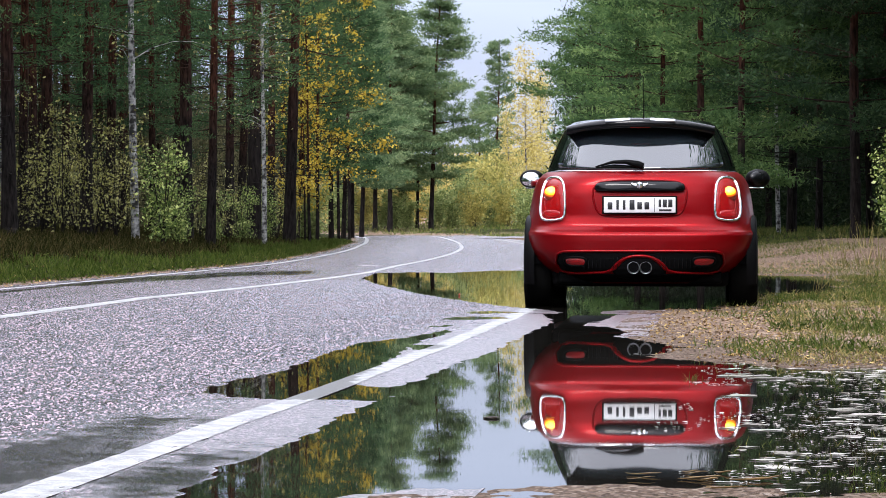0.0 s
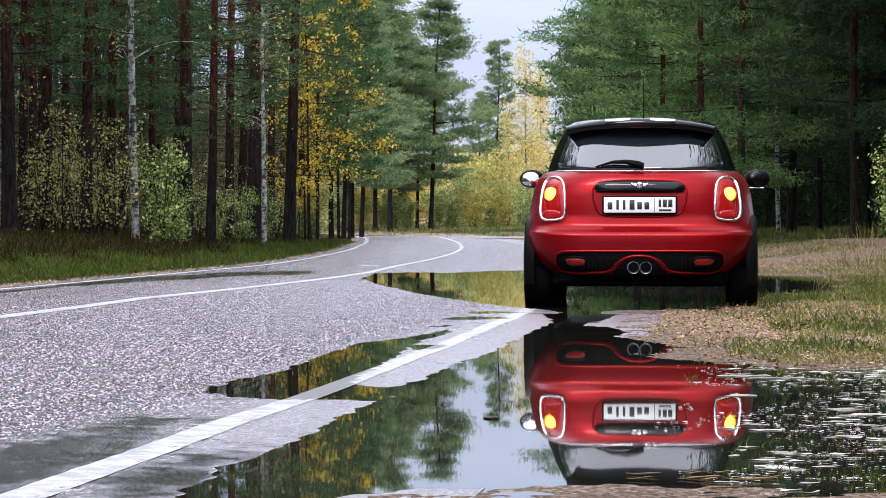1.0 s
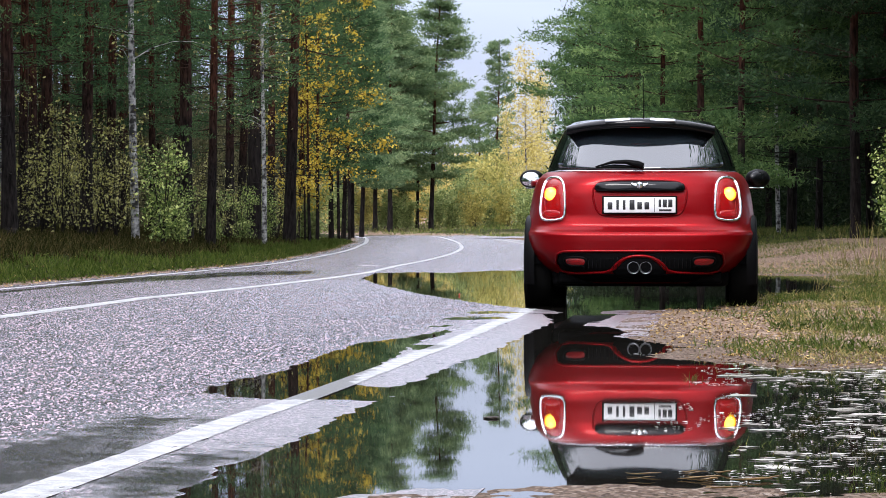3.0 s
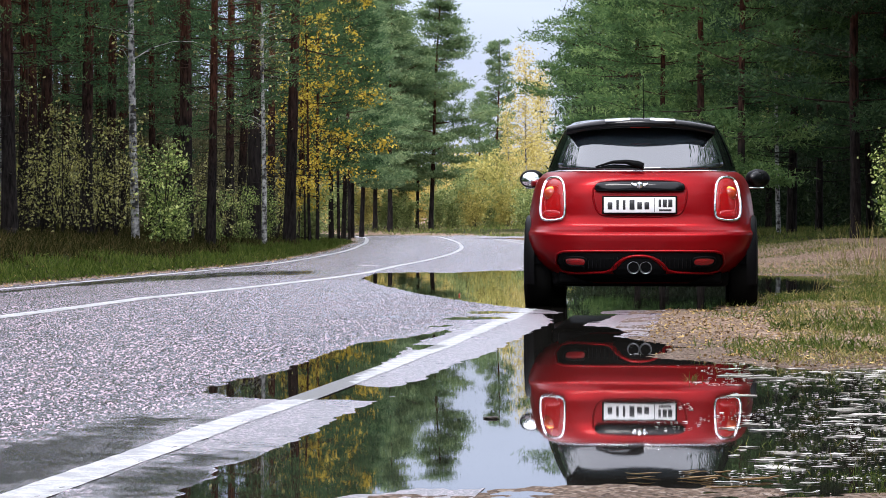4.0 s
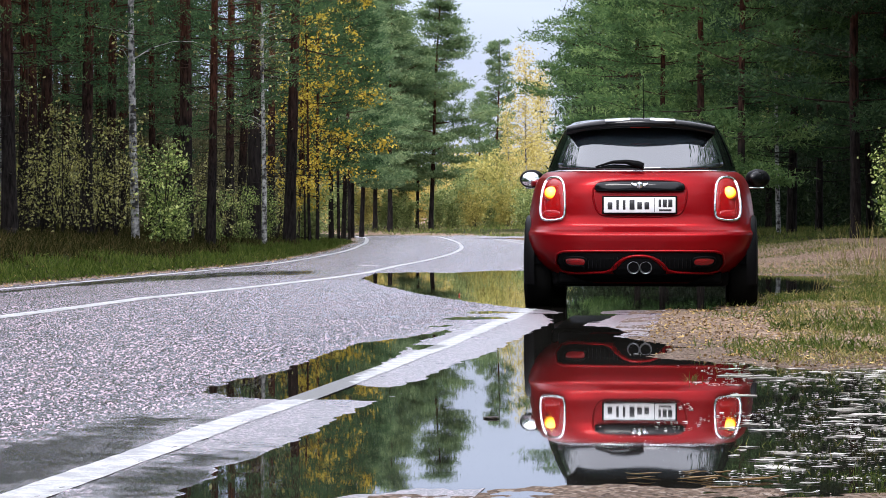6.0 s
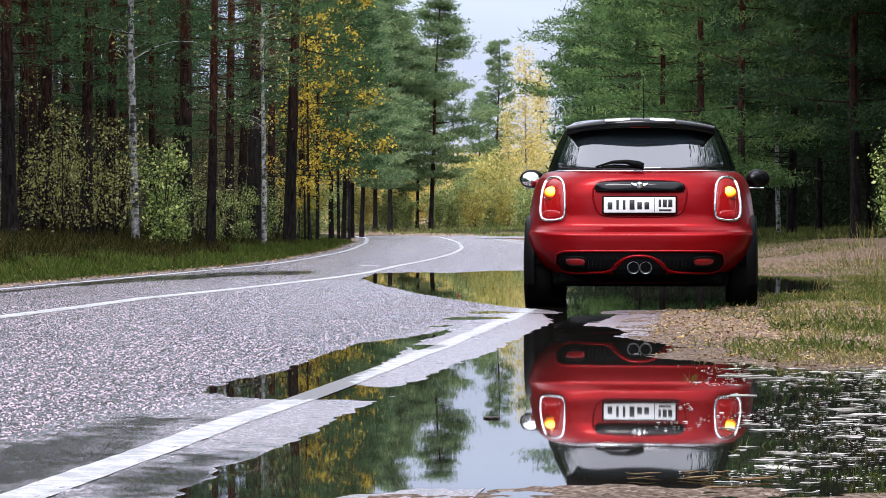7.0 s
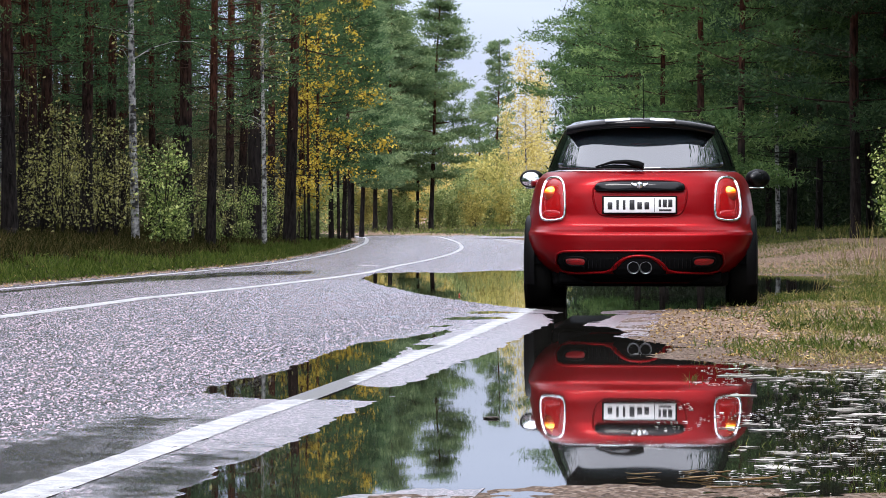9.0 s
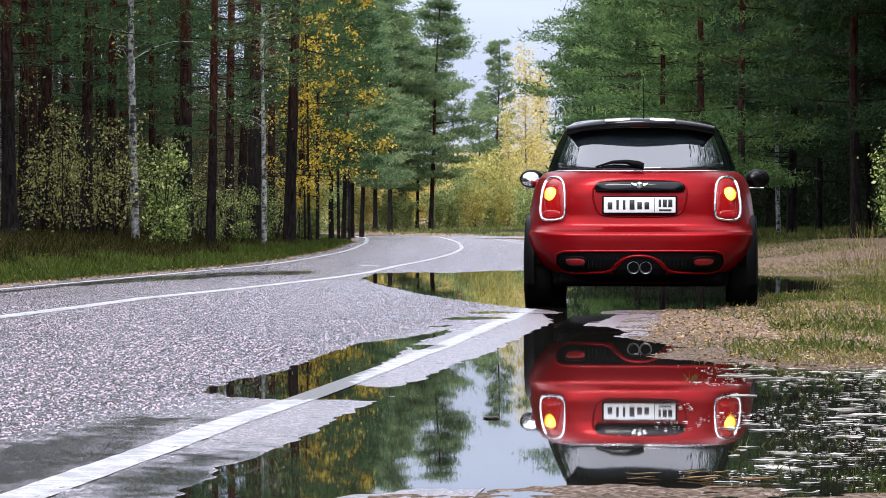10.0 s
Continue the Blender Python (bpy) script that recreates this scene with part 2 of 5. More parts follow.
# ---------- mesh helpers ----------
def mesh(name, verts, faces, mat, smooth=False):
    """A mesh from numpy arrays; faces is a list of (n, k) index arrays."""
    me = bpy.data.meshes.new(name)
    verts = np.asarray(verts, dtype=np.float32)
    faces = [np.asarray(f, dtype=np.int32) for f in faces if len(f)]
    me.vertices.add(len(verts))
    me.vertices.foreach_set("co", verts.ravel())
    loops = np.concatenate([f.ravel() for f in faces])
    total = np.concatenate([np.full(len(f), f.shape[1], np.int32) for f in faces])
    me.loops.add(len(loops))
    me.loops.foreach_set("vertex_index", loops)
    me.polygons.add(len(total))
    me.polygons.foreach_set("loop_start", np.concatenate(([0], np.cumsum(total)[:-1])).astype(np.int32))
    me.polygons.foreach_set("loop_total", total)
    if smooth:
        me.polygons.foreach_set("use_smooth", np.ones(len(total), bool))
    me.materials.append(mat)
    me.update(calc_edges=True)
    me.validate()
    return me


def part(name, me, parent, label="", m=None):
    """One mesh object under a thing or under a part."""
    ob = new(name, me)
    ob.parent = parent
    if m is not None:
        ob.matrix_basis = m
    return tagged(ob, label)


def from_bm(name, bm, mat, smooth=False):
    me = bpy.data.meshes.new(name)
    bmesh.ops.recalc_face_normals(bm, faces=bm.faces)
    bm.to_mesh(me)
    bm.free()
    me.materials.append(mat)
    if smooth:
        me.polygons.foreach_set("use_smooth", np.ones(len(me.polygons), bool))
    return me


def grid_faces(nu, nv, close=False):
    """Quads of a grid stored row by row (nv rows of nu)."""
    i, j = np.meshgrid(np.arange(nu if close else nu - 1), np.arange(nv - 1))
    a = (j * nu + i).ravel()
    b = (j * nu + (i + 1) % nu).ravel()
    return np.stack([a, b, b + nu, a + nu], 1)


def tube(path, radii, sides=6, closed=False, face=None):
    """Verts and quads of a tube along a path."""
    p = np.asarray(path, float)
    n = len(p)
    r = np.broadcast_to(np.asarray(radii, float), (n,))
    t = (np.roll(p, -1, 0) - np.roll(p, 1, 0)) if closed else np.gradient(p, axis=0)
    t /= np.linalg.norm(t, axis=1)[:, None] + 1e-9
    ref = np.where(np.abs(t[:, 2:3]) > 0.9, [[1.0, 0, 0]], [[0, 0, 1.0]])
    ref = ref if face is None else np.broadcast_to(np.array(face, float), t.shape)
    a = np.cross(t, ref)
    a /= np.linalg.norm(a, axis=1)[:, None] + 1e-9
    b = np.cross(t, a)
    ang = np.linspace(0, 2 * np.pi, sides, endpoint=False)
    v = p[:, None] + r[:, None, None] * (np.cos(ang)[None, :, None] * a[:, None] + np.sin(ang)[None, :, None] * b[:, None])
    f = grid_faces(sides, n, True)
    if closed:
        k = np.arange(sides)
        f = np.vstack([f, np.stack([(n - 1) * sides + k, (n - 1) * sides + (k + 1) % sides, (k + 1) % sides, k], 1)])
    return v.reshape(-1, 3), f


def join(pieces):
    """Joins (verts, faces) pairs whose faces have one size."""
    vs, fs, n = [], [], 0
    for v, f in pieces:
        vs.append(v)
        fs.append(f + n)
        n += len(v)
    return np.vstack(vs), np.vstack(fs)


def rounded_box(name, size, mat, bevel=0.01, seg=2):
    bm = bmesh.new()
    bmesh.ops.create_cube(bm, size=1.0, matrix=Matrix.Diagonal((*size, 1)))
    bmesh.ops.bevel(bm, geom=bm.edges[:], offset=bevel, segments=seg, affect="EDGES", profile=0.5)
    return from_bm(name, bm, mat, True)


def vnoise(x, y, scale, seed=0):
    """Smooth value noise on arrays, about -1 to 1."""
    x, y = np.asarray(x, float) * scale + seed * 17.3, np.asarray(y, float) * scale - seed * 9.1
    xi, yi = np.floor(x).astype(np.int64), np.floor(y).astype(np.int64)
    fx, fy = x - xi, y - yi
    fx, fy = fx * fx * (3 - 2 * fx), fy * fy * (3 - 2 * fy)

    def h(a, b):
        k = (a * 374761393 + b * 668265263 + seed * 1442695) & 0x7FFFFFFF
        k = ((k ^ (k >> 13)) * 1274126177) & 0x7FFFFFFF
        return ((k ^ (k >> 16)) % 20001) / 10000.0 - 1.0

    return (h(xi, yi) * (1 - fx) + h(xi + 1, yi) * fx) * (1 - fy) + (h(xi, yi + 1) * (1 - fx) + h(xi + 1, yi + 1) * fx) * fy


# ---------- plan of the road and of the puddles ----------
ROAD_Y = np.array([-60, 0, 7, 18, 23.6, 36.3, 48, 62, 77, 101, 124, 142, 154, 165, 175, 181, 184, 186.0])
ROAD_X = np.array([-11.0, -4.45, -3.7, -2.52, -2.04, -1.19, -0.38, 0.18, 0.49, 0.53, 0.26, -0.02, -0.32, -1.2, -3.5, -8.0, -16.0, -40.0])
LANE = 2.72

PUDDLE_NEAR = [(-0.49, 6.77), (-0.59, 6.99), (-0.55, 7.6), (-0.58, 7.94), (-0.5, 8.15), (-0.47, 8.56), (-0.39, 9.14), (-0.34, 9.88), (-0.26, 10.72),
               (-0.16, 11.3), (-0.18, 11.84), (-0.1, 12.32), (-0.01, 13.18), (0.06, 13.87), (0.17, 14.53), (0.33, 15.96), (0.5, 17.89), (0.68, 19.54),
               (0.68, 21.51), (0.85, 21.93), (1.21, 21.51), (0.97, 19.76), (0.74, 19.31), (0.99, 18.68), (1.04, 17.89), (0.94, 17.17), (1.03, 16.66),
               (1.19, 15.59), (0.92, 14.46), (1.04, 14.05), (1.34, 13.71), (1.62, 13.38), (2.02, 13.23), (2.5, 11.0), (2.3, 7.17), (0.74, 7.17),
               (0.71, 7.33), (0.48, 7.33), (0.28, 7.29), (0.19, 7.22), (0.07, 7.26), (-0.11, 7.17), (-0.35, 6.99)]
PUDDLE_LANE = [(-0.24, 10.85), (-0.42, 10.97), (-0.55, 10.93), (-0.7, 11.04), (-0.89, 11.37), (-0.84, 12.23), (-0.7, 12.88), (-0.64, 13.6), (-0.55, 14.97),
               (-0.42, 16.34), (-0.25, 16.83), (0.02, 18.28), (0.05, 17.89), (-0.13, 16.34), (-0.22, 14.53), (-0.31, 13.07), (-0.35, 12.18), (-0.29, 11.9),
               (-0.08, 11.6)]
PUDDLE_FAR = [(-0.92, 35.78), (-0.84, 39.53), (-0.46, 40.47), (0.11, 39.99), (0.72, 41.97), (1.6, 41.45), (3.79, 38.19), (4.46, 36.95), (4.12, 32.68),
              (3.41, 27.86), (2.66, 26.56), (2.19, 24.28), (1.93, 22.51), (1.26, 22.36), (0.85, 21.7), (0.71, 22.66), (0.58, 22.97), (0.37, 23.94),
              (0.07, 25.75), (-0.22, 27.86), (-0.45, 30.08), (-0.72, 32.68)]

PUDDLE_STREAKS = [[(-0.01, 20.3), (0.10, 20.1), (0.45, 20.4), (0.40, 20.7), (0.22, 21.0), (0.08, 20.9)], [(0.13, 21.7), (0.26, 21.5), (0.56, 21.7), (0.52, 22.0), (0.34, 22.3), (0.2, 22.2)],
                  [(-0.24, 15.9), (-0.04, 16.1), (0.05, 15.7), (-0.12, 15.3)], [(-0.12, 18.7), (0.02, 18.8), (0.05, 19.1), (-0.08, 19.0)]]


def shore(px, py, poly, squash=0.22):
    """Signed distance to a puddle's outline, positive on land; lengths along y count less, as puddles lie along the road."""
    q = np.array(poly) * (1, squash)
    x, y = px, py * squash
    best = np.full(x.shape, 1e9)
    inside = np.zeros(x.shape, bool)
    for (ax, ay), (bx, by) in zip(q, np.roll(q, -1, 0)):
        dx, dy = bx - ax, by - ay
        t = np.clip(((x - ax) * dx + (y - ay) * dy) / (dx * dx + dy * dy + 1e-12), 0, 1)
        best = np.minimum(best, (x - ax - t * dx) ** 2 + (y - ay - t * dy) ** 2)
        if ay != by:
            inside ^= ((ay > y) != (by > y)) & (x < (bx - ax) * (y - ay) / (by - ay) + ax)
    return np.where(inside, -1, 1) * np.sqrt(best)


def road_width(y):
    """The half widths of the road left and right of the middle line: it widens to the left into the bend."""
    return np.interp(y, [20, 28, 37, 47, 65, 89, 126, 160], [2.52, 2.38, 2.24, 2.12, 2.48, 2.86, 3.25, 3.6]), np.interp(y, [45, 92], [2.72, 1.96])


def road_offset(x, y):
    """How far a point lies to the right of the road's middle, on a road with edge lines at -2.52 and 2.72."""
    cx = np.interp(y, ROAD_Y, ROAD_X)
    k = np.gradient(ROAD_X, ROAD_Y)
    s = np.interp(y, ROAD_Y, k)
    d = (x - cx) / np.sqrt(1 + s * s)
    a, b = road_width(y)
    return np.where(d < 0, d * 2.52 / a, d * 2.72 / b)


def height(x, y, road=False):
    """The ground's height over the water of the puddles, with the grassy and wet shares."""
    x, y = np.asarray(x, float), np.asarray(y, float)
    d = road_offset(x, y)
    far = y > 168
    d = np.where((y > 133) & (d > 0) & ~far, np.minimum(d, 3.0), d)
    d = np.where(far, np.maximum(np.abs(d), 3.6) * np.sign(d + 1e-9), d) if not road else d
    top = np.interp(y, [18, 34], [0.104, 0.032])
    crown = top - (top - 0.012) / 2.72 * np.abs(d)
    left = np.clip(-d - 2.8, 0, 30)
    right = np.clip(d - 3.3, 0, 40)
    bank_l = 0.004 + 0.085 * np.minimum(left, 4) + 0.015 * left
    bank_r = 0.012 + 0.012 * right + 0.10 * np.clip(right - 1.2, 0, 3.0) * np.clip((y - 24) / 25, 0, 1)
    base = np.where(d < -2.8, bank_l, np.where(d > 3.3, bank_r, crown))
    base = np.maximum(base, -0.02 if road else 0.008)
    if not road:
        base = base + np.clip((y - 182) / 40, 0, 1) * 0.5 + np.clip((y - 240) / 400, 0, 1) * 6
        base += np.where(np.abs(d) > 3.2, 0.02 * vnoise(x, y, 0.7, 3) + 0.008 * vnoise(x, y, 4, 5), 0) * np.clip((np.abs(d) - 3.0), 0, 1)
    s = np.full(x.shape, 9.0)
    near = (y > 5) & (y < 46) & (np.abs(x) < 7)
    if near.any():
        sx, sy = x[near], y[near]
        w = 0.02 * vnoise(sx, sy, 5, 11) + 0.014 * vnoise(0.8 * sx + 0.31 * sy, 0.7 * sy - 0.4 * sx, 13, 12) + 0.008 * vnoise(0.9 * sx - 0.23 * sy, 0.55 * sy + 0.5 * sx, 31, 13) + 0.005 * vnoise(sx + 0.4 * sy, sy, 70, 14)
        w *= 1 + 1.3 * np.clip((road_offset(sx, sy) - 3.5) / 0.4, 0, 1)
        s[near] = np.minimum(np.minimum(shore(sx, sy, PUDDLE_NEAR), shore(sx, sy, PUDDLE_LANE)), shore(sx, sy, PUDDLE_FAR))
        for streak in PUDDLE_STREAKS:
            s[near] = np.minimum(s[near], shore(sx, sy, streak))
        s[near] += w
    rise = np.where(s > 0, np.minimum(base, 0.0015 + 0.035 * s), np.maximum(-0.05, 0.22 * s))
    z = np.where(s > 3, base, rise)
    if road:
        z = z + 0.0012 * vnoise(x, y, 9, 21)
    else:
        z = z + np.where(s < 3, 0.004 * vnoise(x, y, 7, 22) + 0.002 * vnoise(x, y, 25, 23), 0)
    grassy = np.where(d < 0, np.clip((-d - 2.8) / 0.4, 0, 1), np.clip((d - 4.6) / 1.6, 0, 1) * np.clip((np.abs(y - 46) - 9) / 4, 0.15, 1))
    wet = np.clip(1.25 - np.maximum(s, 0) / 0.45, 0, 1) * np.clip((d - 2.25) / 0.5, 0, 1)
    wet = np.maximum(wet, np.clip(1 - np.abs(d - 3.0) / 0.55 + 0.3 * vnoise(x, y, 1.5, 31), 0, 0.9) * (y < 24))
    blob = np.exp(-((y - 8.0) / 2.1) ** 4 - ((d - 2.54) / 0.20) ** 2) + 0.8 * np.exp(-((y - 7.6) / 1.0) ** 2 - ((d - 3.0) / 0.22) ** 2)
    film = np.clip(1.75 * blob + 0.4 * vnoise(x, y, 5, 33) + 0.45 * vnoise(x, y, 13, 34) - 0.42, 0, 0.9) * (s > 0)
    film = np.maximum(film, np.clip(2.4 * np.exp(-((y - np.interp(x, [-4.2, -3.8, -3.6, -3.0, -2.3, -1.4], [22, 27, 32, 35, 38, 39.5])) / 2.6) ** 2) * np.clip((-1.0 - x) / 0.8, 0, 1) * (d > -2.8) + 0.7 * vnoise(x, y * 0.6, 1.6, 35) + 0.6 * vnoise(x, y, 5, 36) - 0.6, 0, 0.95))
    wet = np.maximum(wet, np.clip((y - 15) / 40, 0, 0.35)) if road else wet
    return (z, film, wet) if road else (z, grassy, wet)


def set_attr(me, name, values):
    a = me.attributes.new(name, "FLOAT", "POINT")
    a.data.foreach_set("value", np.asarray(values, np.float32).ravel())


def spread(stops):
    """Grid lines: runs of (start, end, step)."""
    return np.unique(np.round(np.concatenate([np.arange(a, b, s) for a, b, s in stops] + [[stops[-1][1]]]), 4))


def build_ground():
    xs = spread([(-900, -60, 60), (-60, -12, 3), (-12, -3.6, 0.3), (-3.6, -1.2, 0.15), (-1.2, 2.6, 0.022), (2.6, 6, 0.12), (6, 14, 0.4), (14, 60, 3), (60, 900, 60)])
    ys = spread([(-300, -10, 15), (-10, 6, 0.5), (6, 15, 0.045), (15, 24, 0.08), (24, 43, 0.2), (43, 90, 0.8), (90, 200, 2), (200, 1000, 25)])
    x, y = np.meshgrid(xs, ys)
    z, grassy, wet = height(x, y)
    d = road_offset(x, y)
    z = z - np.where((d > -2.8) & (d < 3.5) & (y < 178), 0.03, 0)
    me = mesh("ground", np.stack([x, y, z], -1).reshape(-1, 3), [grid_faces(len(xs), len(ys))], M_SOIL, True)
    set_attr(me, "grassy", grassy)
    set_attr(me, "wet", wet)
    tagged(new("ground", me), "brown leaf-strewn earth and grassy verge beside the road", "ground", kind="structure")


def road_strip(d0, d1, ys, step, lift, name, mat, grit=0.0):
    """A strip along the road from offset d0 to d1."""
    ds = np.arange(d0, d1 + step / 2, step) if not grit else np.concatenate([np.arange(d0, -0.8, 0.1), np.arange(-0.8, d1 + step / 2, step)])
    s = np.interp(ys, ROAD_Y, np.gradient(ROAD_X, ROAD_Y))
    cx = np.interp(ys, ROAD_Y, ROAD_X)
    k = 1 / np.sqrt(1 + s * s)
    a, b = road_width(ys)
    q = np.where(ds[None] < 0, ds[None] * a[:, None] / 2.52, ds[None] * b[:, None] / 2.72)
    x = cx[:, None] + q * k[:, None]
    y = ys[:, None] - q * (s * k)[:, None]
    z, film, wet = height(x, y, True)
    far = np.clip((y - 182) / 40, 0, 1) * 0.5
    if grit:
        rng = np.random.default_rng(3)
        z = z + np.where(y < 34, rng.uniform(-1, 1, z.shape) * grit * np.interp(y, [9, 20], [1.0, 0.85]) * (1 - 0.80 * wet) * (1 - 0.95 * film) * np.where((np.abs(ds - LANE) < 0.075) | (np.abs(ds + 2.52) < 0.075) | (np.abs(ds) < 0.075), 0.0, 1.0)[None] * np.clip((z - 0.0005) / 0.004, 0, 1), 0)
    else:
        sunk = (z < 0.0012) * 1.0
        z = np.maximum(z, np.where((y > 10.6) & (y < 19.5), 0.001, -0.02))
    me = mesh(name, np.stack([x, y, z + lift + far], -1).reshape(-1, 3), [grid_faces(len(ds), len(ys))], mat, not grit)
    set_attr(me, "wet", wet)
    set_attr(me, "film", film)
    if not grit:
        set_attr(me, "sunk", sunk)
    return me


def smooth_road():
    """Rounds the plan's corners."""
    global ROAD_X, ROAD_Y
    yy = np.concatenate([np.arange(-60, 160, 2.0), np.arange(160, 186, 0.5)])
    xx = np.interp(yy, ROAD_Y, ROAD_X)
    for _ in range(12):
        xx[1:-1] = (xx[:-2] + 2 * xx[1:-1] + xx[2:]) / 4
    ROAD_X, ROAD_Y = xx, yy


def build_road():
    ys = spread([(-58, 4, 2), (4, 6, 0.1), (6, 16, 0.04), (16, 27, 0.06), (27, 45, 0.15), (45, 185, 1.0)])
    tagged(new("road", road_strip(-2.9, 3.75, ys, 0.015, 0.0, "road", M_ASPHALT, 0.0075)), "wet grey asphalt forest road bending left", "road", kind="structure")
    for name, d in (("road_line_edge", LANE + 0.05), ("road_line_middle", 0.0), ("road_line_far_edge", -2.52)):
        ob = new(name, road_strip(d - 0.055, d + 0.055, ys, 0.011, 0.0016, name, M_LINE))
        tagged(ob, "worn white painted line on the wet asphalt", "road line", kind="structure")


def build_side_road():
    """The mouth of a side road on the bend's outer side."""
    xs, ys = np.linspace(0.6, 9, 30), np.linspace(136, 182, 47)
    x, y = np.meshgrid(xs, ys)
    z = np.full(x.shape, 0.035) + np.clip((y - 168) / 14, 0, 1) * 0.01
    me = mesh("side_road", np.stack([x, y, z], -1).reshape(-1, 3), [grid_faces(30, 47)], M_ASPHALT, True)
    set_attr(me, "wet", np.full(x.size, 0.3))
    set_attr(me, "film", np.zeros(x.size))
    tagged(new("side_road", me), "wet grey asphalt mouth of a side road", "road", kind="structure")


def build_water():
    xs, ys = np.linspace(-3, 8, 12), np.linspace(4, 48, 45)
    x, y = np.meshgrid(xs, ys)
    me = mesh("water", np.stack([x, y, 0 * x], -1).reshape(-1, 3), [grid_faces(12, 45)], M_WATER, True)
    return tagged(new("water", me), "still dark rainwater puddle mirroring car and forest", "puddle", kind="structure")


smooth_road()
build_ground()
build_road()
build_side_road()
puddle_water = build_water()

# ---------- the car ----------
BODY = dict(z=[0.19, 0.25, 0.30, 0.36, 0.43, 0.50, 0.545, 0.565, 0.58, 0.61, 0.68, 0.76, 0.85, 0.92, 0.965, 0.995, 1.012],
            w=[0.70, 0.76, 0.81, 0.842, 0.858, 0.862, 0.862, 0.86, 0.856, 0.852, 0.846, 0.838, 0.824, 0.805, 0.782, 0.755, 0.725],
            r=[0.08, -0.03, -0.06, -0.078, -0.088, -0.092, -0.088, -0.076, -0.05, -0.018, 0.0, 0.008, 0.022, 0.04, 0.06, 0.085, 0.115],
            f=[3.50, 3.62, 3.70, 3.74, 3.76, 3.76, 3.755, 3.75, 3.745, 3.74, 3.72, 3.68, 3.56, 3.36, 3.16, 2.95, 2.78],
            n=[3.2, 3.5, 4.0, 4.8, 5.8, 6.4, 6.8, 6.8, 6.6, 6.4, 6.0, 5.6, 5.2, 4.8, 4.4, 4.0, 4.0])
CABIN = dict(z=[1.005, 1.06, 1.12, 1.20, 1.28, 1.33, 1.365, 1.388, 1.402, 1.41],
             w=[0.722, 0.700, 0.678, 0.645, 0.608, 0.582, 0.555, 0.515, 0.44, 0.30],
             r=[0.105, 0.145, 0.19, 0.25, 0.31, 0.345, 0.37, 0.40, 0.47, 0.62],
             f=[2.80, 2.62, 2.46, 2.26, 2.08, 1.98, 1.90, 1.82, 1.70, 1.50],
             n=[4.0, 4.0, 4.0, 4.0, 4.0, 3.8, 3.6, 3.4, 3.0, 2.6])


def slice_at(shape, z):
    return [np.interp(z, shape["z"], shape[k]) for k in "wrfn"]


def rear_y(x, z, shape=BODY):
    """Where the car's tail lies at a width and height."""
    w, r, f, n = slice_at(shape, np.asarray(z, float))
    return (r + f) / 2 - (f - r) / 2 * np.clip(1 - np.abs(np.asarray(x, float) / w) ** n, 0, 1) ** (1 / n)


def shell(name, shape, mat, levels):
    """A closed skin through the slices."""
    z = np.linspace(0, len(shape["z"]) - 1, levels)
    z = np.interp(z, np.arange(len(shape["z"])), shape["z"])
    ang = []
    c = math.atan2(0.86, 1.92)
    for mid, half, k in ((-math.pi / 2, c, 44), (0, math.pi / 2 - c, 50), (math.pi / 2, c, 44), (math.pi, math.pi / 2 - c, 50)):
        ang.append(mid + half * np.linspace(-1, 1, k, endpoint=False))
    ang = np.concatenate(ang)
    rows = []
    for h in z:
        w, r, f, n = slice_at(shape, h)
        L = (f - r) / 2
        rad = ((np.abs(np.cos(ang)) / w) ** n + (np.abs(np.sin(ang)) / L) ** n) ** (-1 / n)
        rows.append(np.stack([rad * np.cos(ang), (r + f) / 2 + rad * np.sin(ang), np.full(len(ang), h)], 1))
    v = np.vstack(rows)
    k = len(ang)
    low, top = rows[0].mean(0), rows[-1].mean(0) + (0, 0, 0.004)
    v = np.vstack([v, low, top])
    i = np.arange(k)
    t1 = np.stack([(i + 1) % k, i, np.full(k, len(v) - 2)], 1)
    t2 = np.stack([(levels - 1) * k + i, (levels - 1) * k + (i + 1) % k, np.full(k, len(v) - 1)], 1)
    return mesh(name, v, [grid_faces(k, levels, True), t1, t2], mat, True)


def loop_curve(pts, n=64, power=2):
    """A closed smooth outline through a few corners (Chaikin)."""
    p = np.array(pts, float)
    for _ in range(power):
        q = np.roll(p, -1, 0)
        p = np.stack([0.75 * p + 0.25 * q, 0.25 * p + 0.75 * q], 1).reshape(-1, 2)
    d = np.concatenate([[0], np.cumsum(np.linalg.norm(np.roll(p, -1, 0) - p, axis=1))])
    p = np.vstack([p, p[:1]])
    s = np.linspace(0, d[-1], n, endpoint=False)
    return np.stack([np.interp(s, d, p[:, 0]), np.interp(s, d, p[:, 1])], 1)


